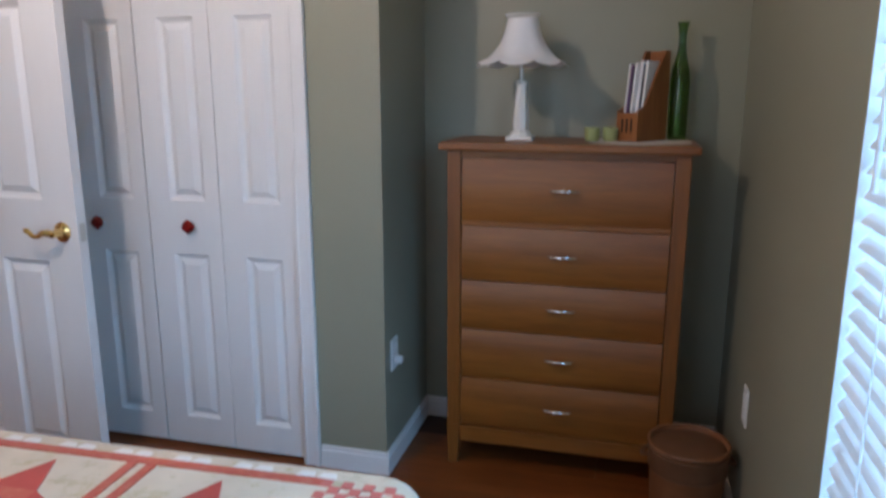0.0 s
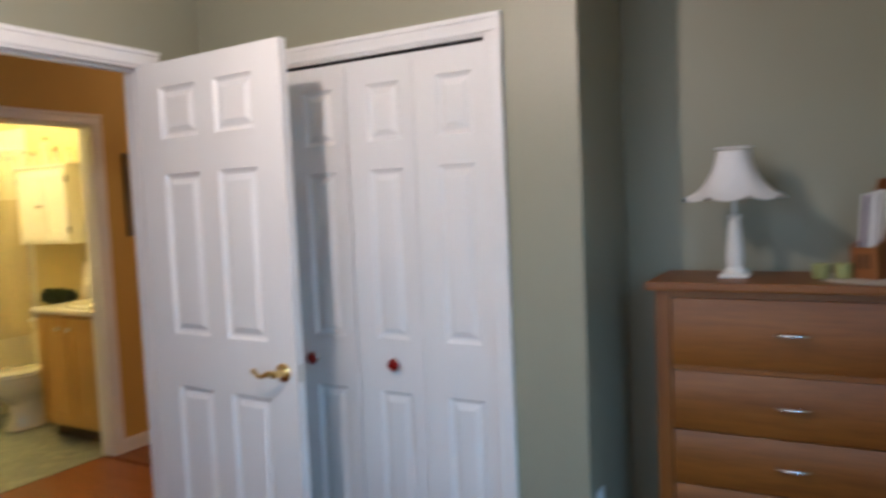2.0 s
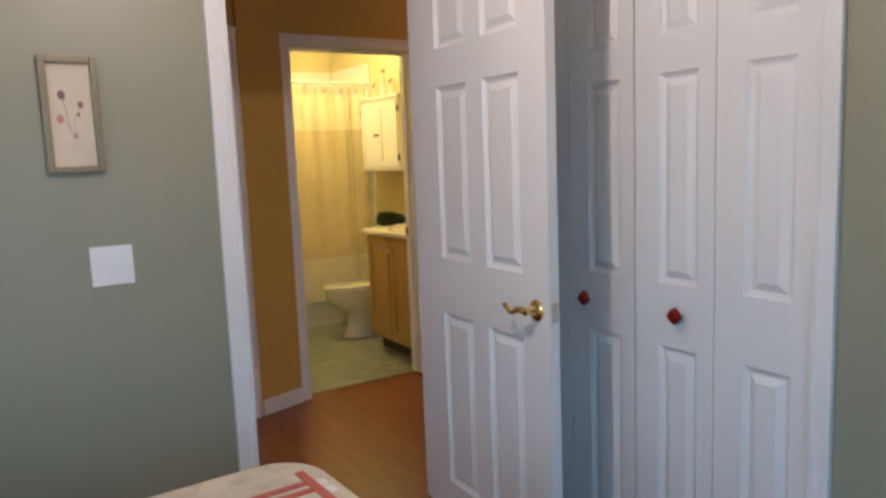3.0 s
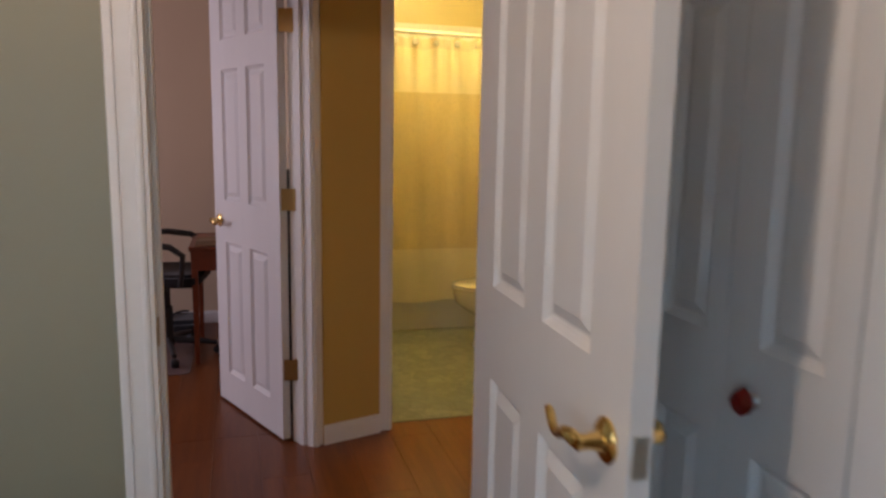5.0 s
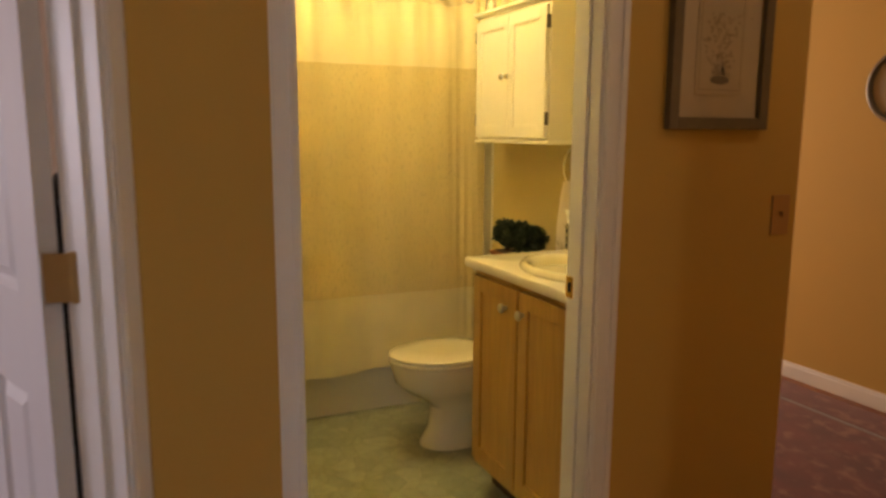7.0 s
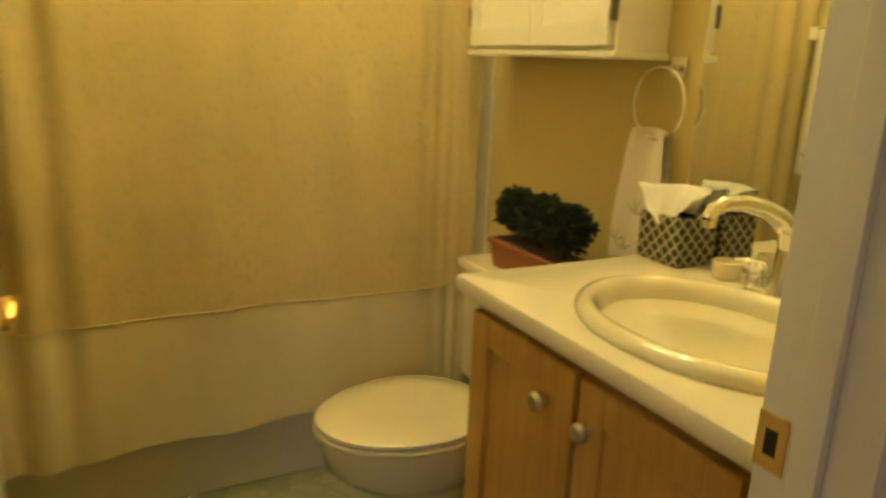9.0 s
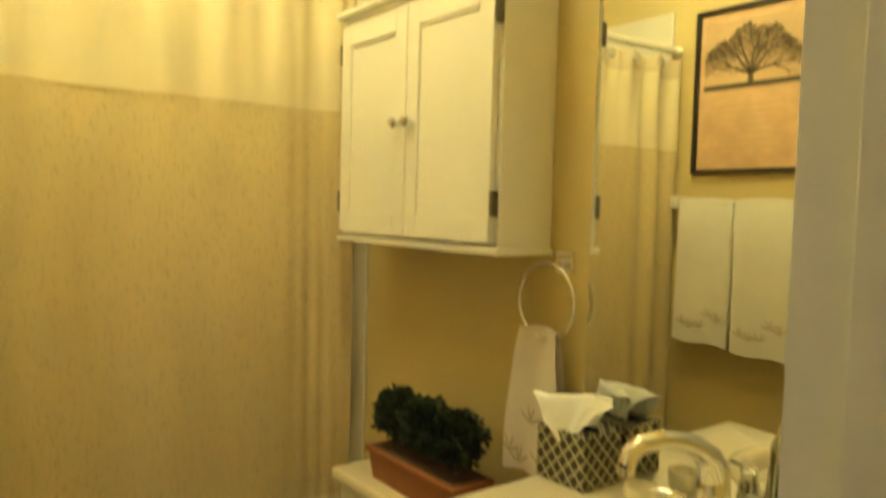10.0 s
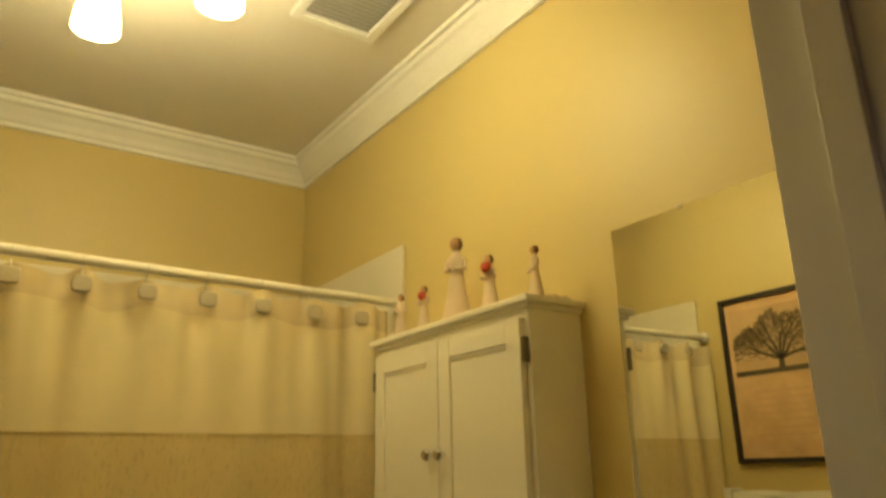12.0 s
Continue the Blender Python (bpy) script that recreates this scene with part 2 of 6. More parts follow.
def solid(name, bm, material, label, category, kind="", smooth=False, m=None):
    ob = tagged(part(name, bm, material, smooth=smooth), label, category, kind=kind)
    if m is not None:
        ob.matrix_world = m
    return ob


# ---- structure ----


def wall(name, axis, at, thick, lo, hi, material, holes=(), top=CEIL, bottom=0.0, label="", m=None):
    """A wall skin along x or y; its room face at 'at', its body 'thick' to the other side; holes (lo, hi, z0, z1)."""
    bm = bmesh.new()

    def slab(p, q, z0, z1):
        if q - p < 1e-4 or z1 - z0 < 1e-4:
            return
        a, c = ((p, at, z0), (q, at + thick, z1)) if axis == "x" else ((at, p, z0), (at + thick, q, z1))
        box_into(bm, a, c)
    edge = lo
    for h0, h1, z0, z1 in sorted(holes):
        slab(edge, h0, bottom, top)
        slab(h0, h1, bottom, z0)
        slab(h0, h1, z1, top)
        edge = h1
    slab(edge, hi, bottom, top)
    return solid(name, bm, material, label or "painted plaster wall", "wall", "structure", m=m)


XW, XE, YC, YA, XA = -1.65, 1.19, 3.575, 4.10, 0.01
D0, D1, DH = 2.527, 3.292, 2.072
# bedroom
wall("wall_bedroom_west", "y", XW, -0.055, 0.3, YC, SAGE, [(D0, D1, 0, DH)], label="sage green bedroom wall with the doorway")
wall("wall_closet_front", "x", YC, 0.06, XW - 0.055, XA, SAGE, [(-1.525, -0.305, 0, 2.055)], label="sage green wall round the closet opening")
wall("wall_alcove_return", "y", XA, -0.06, YC + 0.06, YA, SAGE, label="sage green return wall of the alcove")
wall("wall_alcove_back", "x", YA, 0.1, XA - 0.06, XE + 0.1, SAGE, label="sage green wall behind the dresser")
WIN0, WIN1, WZ0, WZ1 = 1.16, 2.665, 0.55, 2.10
wall("wall_bedroom_east", "y", XE, 0.1, 0.3, YA, SAGE, [(WIN0, WIN1, WZ0, WZ1)], label="sage green wall with the blind-covered window")
# The opening is out of view, invented along with the south fill lamp.
wall("wall_bedroom_south", "x", 0.3, -0.1, XW - 0.055, XE + 0.1, SAGE, [(-1.05, 0.45, 0.85, 2.15)], label="sage green wall behind the bed")
wall("wall_closet_back", "x", 4.16, 0.04, XW, XA - 0.06, CEILPAINT, label="white closet back wall")
# hall
HX = -1.768
wall("wall_hall_east", "y", HX, 0.06, 2.45, 6.45, ORANGE, [(D0, D1, 0, DH)], label="ochre hall wall beside the bedroom door")
wall("wall_hall_south", "x", 2.45, -0.055, -2.57, HX + 0.06, ORANGE, label="ochre hall wall")
BX, B0, B1, BH = -3.222, 3.355, 4.148, 2.045
wall("wall_hall_bath", "y", BX, -0.055, 3.306, 4.86, ORANGE, [(B0, B1, 0, BH)], label="ochre hall wall round the bathroom doorway")
wall("wall_living_north", "x", 6.39, 0.1, -7.1, HX + 0.06, ORANGE, label="ochre far wall beyond the hall")
wall("wall_living_west", "y", -7.0, -0.1, 4.83, 6.45, ORANGE, label="ochre living room wall")
wall("wall_living_south", "x", 4.86, -0.055, -7.0, -3.277, ORANGE, label="ochre wall behind the bathroom")
# the angled office doorway
OA, OB = Vector((-2.607, 2.453, 0)), Vector((-3.112, 3.008, 0))
OU = (OB - OA).normalized()
OM = Matrix.Translation(OA) @ Matrix.Rotation(math.atan2(OU.y, OU.x), 4, "Z")
OW = (OB - OA).length
wall("wall_office_doorway", "x", 0.0, 0.055, -0.05, OW + 0.045, ORANGE, [(0, OW, 0, BH)], label="ochre angled wall round the office doorway", m=OM)
wall("wall_office_doorway_inner", "x", 0.06, 0.055, -0.05, OW + 0.0, PEACH, [(0, OW, 0, BH)], label="peach angled wall round the office doorway", m=OM)
sa, sb = Vector((-3.122, 3.045, 0)), Vector((-3.203, 3.308, 0))
su = (sb - sa).normalized()
SM = Matrix.Translation(sa) @ Matrix.Rotation(math.atan2(su.y, su.x), 4, "Z")
wall("wall_hall_sliver", "x", 0.0, 0.05, 0.0, (sb - sa).length, ORANGE, label="narrow ochre wall between two doorways", m=SM)
# bathroom
TX, TY0, TY1, TXW = -3.34, 3.265, 4.71, -5.61
wall("wall_bath_east", "y", TX, 0.058, TY0, TY1, BATHPAINT, [(B0, B1, 0, BH)], label="honey yellow wall round the bathroom doorway")
wall("wall_bath_north", "x", TY1, 0.09, TXW - 0.06, TX + 0.058, BATHPAINT, label="honey yellow wall behind the vanity")
wall("wall_bath_south", "x", TY0, -0.055, TXW - 0.06, TX + 0.058, BATHPAINT, label="honey yellow wall with picture and towels")
wall("wall_bath_west", "y", TXW, -0.06, TY0, TY1, BATHPAINT, label="honey yellow wall above the tub")
# office
wall("wall_office_north", "x", 3.01, 0.055, -5.5, -3.235, PEACH, label="peach office wall")
wall("wall_office_west", "y", -5.42, -0.08, -0.5, 3.01, PEACH, label="peach far office wall with a framed picture")
# Window opening is assumed, out of view, to go with the office lamp.
wall("wall_office_south", "x", -0.5, -0.1, -5.5, XW - 0.06, PEACH, [(-4.85, -3.35, 0.85, 2.15)], label="peach office wall with an unseen window opening")
wall("wall_office_east", "y", HX + 0.06, -0.05, -0.5, 2.33, PEACH, label="peach office wall")
wall("wall_office_hall", "x", 2.39, -0.05, -2.56, HX + 0.06, PEACH, label="peach office wall")

solid("ceiling", boxes(((-7.1, -1.3, CEIL), (1.3, 6.55, CEIL + 0.1))), CEILPAINT, "flat cream painted ceiling", "ceiling", "structure")
solid("floor", boxes(((-7.1, -1.3, -0.12), (1.3, 6.55, -0.012))), UNDERLAY, "dark floor base under the boards", "floor", "structure")
solid("floor_bathroom", boxes(((TXW, TY0, -0.012), (-3.295, TY1, 0.002))), VINYL, "green-grey stone patterned sheet vinyl floor", "floor", "structure")


def plank_floor(x0, x1, y0, y1, parent, keep=None, length=1.22, width=0.193):
    """Laminate boards along x, in staggered rows; boards share a few meshes by their length."""
    shapes = {}
    n = int(math.ceil((y1 - y0) / width))
    for j in range(n):
        ya, yb = y0 + j * width, min(y1, y0 + (j + 1) * width)
        x = x0 - (0.41 * j % 1.0) * length
        while x < x1:
            xa, xb = max(x, x0), min(x + length, x1)
            x += length
            if xb - xa < 0.02 or (keep and not keep((xa + xb) / 2, (ya + yb) / 2)):
                continue
            key = (round(xb - xa, 3), round(yb - ya, 3))
            if key not in shapes:
                shapes[key] = mesh_of("board", boxes(((0.0004, 0.0004, -0.012), (key[0] - 0.0004, key[1] - 0.0004, 0.0)), bevel=0.0006), LAMINATE)
            ob = new("board", shapes[key])
            ob.location, ob.parent = (xa, ya, 0), parent
    return parent

# ---- doors and trim ----


def face_with_panels(bm, w, h, panels, y, out):
    """One face of a moulded door at depth y, facing out (-1 or 1 along y), with a sunk moulding round each panel."""
    xs = sorted({0.0, w, *[p[0] for p in panels], *[p[1] for p in panels]})
    zs = sorted({0.0, h, *[p[2] for p in panels], *[p[3] for p in panels]})

    def quad(pts):
        f = bm.faces.new([bm.verts.new(p) for p in pts])
        return f
    for x0, x1 in zip(xs, xs[1:]):
        for z0, z1 in zip(zs, zs[1:]):
            if any(p[0] <= x0 and x1 <= p[1] and p[2] <= z0 and z1 <= p[3] for p in panels):
                continue
            quad([(x0, y, z0), (x1, y, z0), (x1, y, z1), (x0, y, z1)])
    for x0, x1, z0, z1 in panels:
        steps = [(0.0, 0.0), (0.002, -0.003), (0.009, -0.0095), (0.016, -0.013), (0.020, -0.013)]
        rings = [[(x0 + i, y + out * d, z0 + i), (x1 - i, y + out * d, z0 + i), (x1 - i, y + out * d, z1 - i), (x0 + i, y + out * d, z1 - i)] for i, d in steps]
        for p, q in zip(rings, rings[1:]):
            for k in range(4):
                quad([p[k], p[(k + 1) % 4], q[(k + 1) % 4], q[k]])
        quad(rings[-1])


def raised_panel(x0, x1, z0, z1, y, out):
    """The raised field inside a moulding."""
    i, s = 0.020, 0.022
    bm = bmesh.new()
    a = [bm.verts.new(p) for p in ((x0 + i, y - out * 0.0128, z0 + i), (x1 - i, y - out * 0.0128, z0 + i), (x1 - i, y - out * 0.0128, z1 - i), (x0 + i, y - out * 0.0128, z1 - i))]
    j = i + s
    c = [bm.verts.new(p) for p in ((x0 + j, y - out * 0.002, z0 + j), (x1 - j, y - out * 0.002, z0 + j), (x1 - j, y - out * 0.002, z1 - j), (x0 + j, y - out * 0.002, z1 - j))]
    for k in range(4):
        bm.faces.new((a[k], a[(k + 1) % 4], c[(k + 1) % 4], c[k]))
    bm.faces.new(c)
    bmesh.ops.recalc_face_normals(bm, faces=bm.faces)
    return bm


def slab(w, h, t, panels):
    """A door slab from y = 0 to y = t, moulded on both faces."""
    bm = bmesh.new()
    face_with_panels(bm, w, h, panels, 0.0, -1)
    face_with_panels(bm, w, h, panels, t, 1)
    for p, q in (((0, 0), (w, 0)), ((w, 0), (w, h)), ((w, h), (0, h)), ((0, h), (0, 0))):
        bm.faces.new([bm.verts.new(v) for v in ((p[0], 0, p[1]), (q[0], 0, q[1]), (q[0], t, q[1]), (p[0], t, p[1]))])
    bmesh.ops.remove_doubles(bm, verts=bm.verts, dist=1e-5)
    bmesh.ops.recalc_face_normals(bm, faces=bm.faces)
    return bm


def lever_set(parent, x, z, y, out, toward):
    """A brass lever on a round rose; the lever curls back toward the hinge."""
    rose = lathe([(0.0, 0), (0.032, 0), (0.033, 0.004), (0.027, 0.009), (0.015, 0.013), (0.011, 0.03), (0.012, 0.046), (0.0, 0.05)], 24)
    part("rose", shift(rose, Matrix.Translation((x, y, z)) @ Matrix.Rotation(radians(90 if out < 0 else -90), 4, "X")), BRASS, parent, "round polished brass rose", True)
    k = toward
    pts = [(x, y + out * 0.043, z), (x + k * 0.016, y + out * 0.049, z + 0.005), (x + k * 0.032, y + out * 0.051, z + 0.003), (x + k * 0.050, y + out * 0.051, z - 0.008), (x + k * 0.066, y + out * 0.050, z - 0.011), (x + k * 0.082, y + out * 0.049, z - 0.004), (x + k * 0.095, y + out * 0.048, z + 0.008), (x + k * 0.104, y + out * 0.047, z + 0.010), (x + k * 0.108, y + out * 0.046, z + 0.003), (x + k * 0.102, y + out * 0.046, z - 0.002)]
    part("lever", tube(pts, [0.011, 0.011, 0.0095, 0.0075, 0.007, 0.0075, 0.0075, 0.0065, 0.005, 0.003], 12), BRASS, parent, "curved polished brass lever", True)


def six_panel_door(name, m, label, w=0.762, h=2.045, levers=True, hinges=0):
    t = 0.035
    d = thing(name, m, label, "door")
    c0, c1, c2, c3 = w * 0.178, w * 0.438, w * 0.567, w * 0.826
    panels = [(a, c, z0, z1) for a, c in ((c0, c1), (c2, c3)) for z0, z1 in ((0.155, 0.815), (1.017, 1.627), (1.760, 1.952))]
    part("slab", slab(w, h, t, panels), WHITE, d)
    for p in panels:
        part("panel", raised_panel(*p, 0.0, -1), WHITE, d)
        part("panel", raised_panel(*p, t, 1), WHITE, d)
    if levers:
        lever_set(d, w - 0.062, 0.915, 0.0, -1, -1)
        lever_set(d, w - 0.062, 0.915, t, 1, -1)
        part("latch_plate", boxes(((w - 0.0005, 0.006, 0.885), (w + 0.002, t - 0.006, 0.945)), bevel=0.0005), NICKEL, d, "nickel latch plate on the door edge")
    return d


def casing_run(bm, a, c, axis, inner, y, out):
    """A stepped casing board; inner is the side of the opening."""
    (x0, z0), (x1, z1) = a, c
    box_into(bm, (x0, y, z0), (x1, y + out * 0.011, z1), 0.002)
    w = 0.018
    if axis == "z":
        xo = (x1 - w, x1) if inner < 0 else (x0, x0 + w)
        box_into(bm, (xo[0], y + out * 0.010, z0), (xo[1], y + out * 0.018, z1), 0.003)
        xi = (x0 + 0.004, x0 + 0.013) if inner < 0 else (x1 - 0.013, x1 - 0.004)
        box_into(bm, (xi[0], y + out * 0.010, z0), (xi[1], y + out * 0.014, z1), 0.0015)
    else:
        box_into(bm, (x0, y + out * 0.010, z1 - w), (x1, y + out * 0.018, z1), 0.003)
        box_into(bm, (x0, y + out * 0.010, z0 + 0.004), (x1, y + out * 0.014, z0 + 0.013), 0.0015)


def door_frame(name, m, w, h, depth, faces=(0, 1), label="white painted door frame and casing", cw=0.062, stop=True):
    """Lining and casing of an opening 0..w along local x; the wall from y = 0 to y = depth."""
    f = thing(name, m, label, "door frame", kind="structure")
    j = 0.014
    part("jamb", boxes(((0, -0.001, 0), (j, depth + 0.001, h - j)), bevel=0.001), TRIM, f)
    part("jamb", boxes(((w - j, -0.001, 0), (w, depth + 0.001, h - j)), bevel=0.001), TRIM, f)
    part("head_jamb", boxes(((0, -0.001, h - j), (w, depth + 0.001, h)), bevel=0.001), TRIM, f)
    if stop:
        part("stop", boxes(*([] if stop == "latch side" else [((j, 0.045, 0), (j + 0.01, 0.075, h - j))]), ((w - j - 0.01, 0.045, 0), (w - j, 0.075, h - j)), ((j, 0.045, h - j - 0.01), (w - j, 0.075, h - j)), bevel=0.0015), TRIM, f)
    for side in faces:
        y, out = ((0.0, -1), (depth, 1))[side]
        r = 0.005
        for inner, x0, x1 in ((1, r - cw, r), (-1, w - r, w - r + cw)):
            bm = bmesh.new()
            casing_run(bm, (x0, 0), (x1, h - r), "z", inner, y, out)
            part("casing", bm, TRIM, f)
        bm = bmesh.new()
        casing_run(bm, (r - cw, h - r), (w - r + cw, h - r + cw), "x", 0, y, out)
        part("head_casing", bm, TRIM, f)
    return f


def along(a, c):
    """A pose at a whose x axis runs toward c."""
    return Matrix.Translation((a[0], a[1], 0)) @ Matrix.Rotation(math.atan2(c[1] - a[1], c[0] - a[0]), 4, "Z")


def baseboard(a, c, height=0.088):
    """A baseboard from a to c; the room lies to the right of that line."""
    n = math.hypot(c[0] - a[0], c[1] - a[1])
    bm = boxes(((0, 0, 0), (n, -0.011, height - 0.018)), bevel=0.001)
    box_into(bm, (0, 0, height - 0.0185), (n, -0.007, height), 0.003)
    solid("baseboard", bm, TRIM, "white painted wooden baseboard", "baseboard", "structure", m=along(a, c))


# bedroom entry
door_frame("door_frame_bedroom", Matrix.Translation((XW, D0, 0)) @ Matrix.Rotation(radians(90), 4, "Z"), D1 - D0, DH, 0.118)
bed_door = six_panel_door("bedroom_door", Matrix.Translation((XW + 0.004, 3.237, 0.012)) @ Matrix.Rotation(radians(-3.0), 4, "Z"), "white six-panel door standing open with a brass lever")
strike = solid("strike_plate", boxes(((-0.011, 0, -0.03), (0.011, 0.002, 0.03)), bevel=0.0007), ANTIQUE, "brass strike plate set in the door jamb", "strike plate", m=Matrix.Translation((XW - 0.03, D0 + 0.0145, 0.925)))
# bathroom doorway
door_frame("door_frame_bathroom", Matrix.Translation((BX, B0, 0)) @ Matrix.Rotation(radians(90), 4, "Z"), B1 - B0, BH, 0.118, faces=(0,), stop="latch side")
bath_door = six_panel_door("bathroom_door", Matrix.Translation((TX - 0.012, B0 + 0.006, 0.012)) @ Matrix.Rotation(radians(176.5), 4, "Z"), "white six-panel bathroom door folded open with a brass lever", w=0.735)
for hz in (0.33, 1.06, 1.80):
    tagged(solid("hinge", boxes(((-0.022, 0, -0.045), (0.022, 0.003, 0.045)), ((-0.030, 0.001, -0.045), (-0.016, 0.015, 0.045)), bevel=0.0008), ANTIQUE, "satin brass hinge leaf on the bathroom jamb", "hinge", m=Matrix.Translation((TX + 0.014, B0 + 0.0142, hz))), group="hinges of the bathroom door")
bstrike = solid("strike_plate", boxes(((-0.017, -0.0025, -0.030), (0.017, 0, 0.030)), bevel=0.0008), BRASS, "brass strike plate on the bathroom jamb", "strike plate", m=Matrix.Translation((TX + 0.016, B1 - 0.0142, 0.925)))
part("strike_hole", boxes(((-0.007, -0.0032, -0.014), (0.007, -0.0024, 0.014))), DARK, bstrike, "dark latch hole")
# office doorway
door_frame("door_frame_office", OM, OW, BH, 0.118, faces=(0,))
leaf_angle = 203.5
HINGE_AT = OM @ Vector((OW - 0.016, 0.100, 0))
office_door = six_panel_door("office_door", Matrix.Translation((HINGE_AT.x, HINGE_AT.y, 0.012)) @ Matrix.Rotation(radians(leaf_angle), 4, "Z") @ Matrix.Translation((0.030, 0.010, 0)), "white six-panel office door standing open with brass hinges", w=0.70)
for hz in (0.335, 1.075, 1.80):
    hb = boxes(((-0.05, -0.004, -0.046), (0.0, 0.0, 0.046)), bevel=0.001)
    add(hb, tube([(0, 0.002, -0.048), (0, 0.002, 0.048)], 0.0065, 10))
    box_into(hb, (0.0, -0.004, -0.046), (0.026, 0.0, 0.046), 0.001)
    tagged(solid("hinge", hb, ANTIQUE, "satin brass hinge between office door and jamb", "hinge", m=Matrix.Translation((HINGE_AT.x + 0.012, HINGE_AT.y + 0.002, hz)) @ Matrix.Rotation(radians(75), 4, "Z")), group="hinges of the office door")

# closet: casing and four folding leaves
door_frame("door_frame_closet", along((-1.525, YC), (-0.305, YC)), 1.22, 2.055, 0.06, faces=(0,), stop="latch side")


def bifold_leaf(x, knob):
    w, h, t = 0.2955, 2.015, 0.032
    d = thing("bifold_door", Matrix.Translation((x, YC + 0.014, 0.014)), "white three-panel folding closet door" + (" with a red faceted knob" if knob else ""), "closet door", "folding closet doors")
    panels = [(0.092, 0.238, z0, z1) for z0, z1 in ((0.11, 0.765), (0.965, 1.607), (1.712, 1.925))]
    part("slab", slab(w, h, t, panels), WHITE, d)
    for p in panels:
        part("panel", raised_panel(*p, 0.0, -1), WHITE, d)
    if knob:
        stem = lathe([(0.0, 0), (0.014, 0), (0.012, 0.004), (0.007, 0.008), (0.007, 0.016), (0.0, 0.018)], 20)
        part("knob_stem", shift(stem, Matrix.Translation((knob, 0, 0.873)) @ Matrix.Rotation(radians(90), 4, "X")), NICKEL, d, "metal knob stem", True)
        gem = lathe([(0.0, 0.010), (0.013, 0.010), (0.025, 0.021), (0.026, 0.028), (0.017, 0.040), (0.0, 0.043)], 8, flute=lambda a, z: 1 + 0.06 * math.cos(4 * a))
        part("knob", shift(gem, Matrix.Translation((knob, 0, 0.873)) @ Matrix.Rotation(radians(90), 4, "X")), REDGLASS, d, "dark red faceted glass knob")


REDGLASS = plain("red_faceted_glass", (0.22, 0.008, 0.006), 0.08, fine=90, vary=0.3, relief=0.0)
bifold_leaf(-1.511, None)
bifold_leaf(-1.2125, 0.089)
bifold_leaf(-0.9105, 0.175)
bifold_leaf(-0.612, None)
solid("closet_track", boxes(((-1.51, YC + 0.012, 2.031), (-0.32, YC + 0.045, 2.0405))), DARK, "dark folding door track", "track", "structure")

for a, c in (((-0.243, YC), (XA + 0.011, YC)), ((XA, YC), (XA, YA)), ((XA, YA), (XE, YA)), ((XE, YA), (XE, 0.3)), ((XW, 0.3), (XW, D0 - 0.058)),
             ((sa.x, sa.y), (sb.x, sb.y)), ((BX, B1 + 0.058), (BX, 4.86)), ((-7.0, 6.39), (HX, 6.39)), ((HX, 6.39), (HX, D1 + 0.058)), ((HX, 2.45), (-2.6, 2.45)),
             ((-5.42, -0.5), (-5.42, 3.01)), ((-5.42, 3.01), (-3.3, 3.01))):
    baseboard(a, c)


def crown(a, c):
    """A stepped crown moulding from a to c; the room lies to the right of that line."""
    n = math.hypot(c[0] - a[0], c[1] - a[1])
    prof = [(0, 0), (0, -0.098), (-0.012, -0.098), (-0.014, -0.084), (-0.020, -0.078), (-0.030, -0.060), (-0.050, -0.036), (-0.062, -0.028), (-0.066, -0.014), (-0.078, -0.012), (-0.080, 0)]
    bm = bmesh.new()
    ends = [[bm.verts.new((x, y, CEIL + z)) for y, z in prof] for x in (0, n)]
    k = len(prof)
    for i in range(k):
        bm.faces.new((ends[0][i], ends[0][(i + 1) % k], ends[1][(i + 1) % k], ends[1][i]))
    bm.faces.new(ends[0])
    bm.faces.new(ends[1][::-1])
    bmesh.ops.recalc_face_normals(bm, faces=bm.faces)
    solid("trim", bm, TRIM, "white stepped crown moulding", "crown moulding", "structure", m=along(a, c))


for a, c in (((TXW, TY1), (TX, TY1)), ((TX, TY1), (TX, TY0)), ((TX, TY0), (TXW, TY0)), ((TXW, TY0), (TXW, TY1))):
    crown(a, c)

# ---- bedroom ----


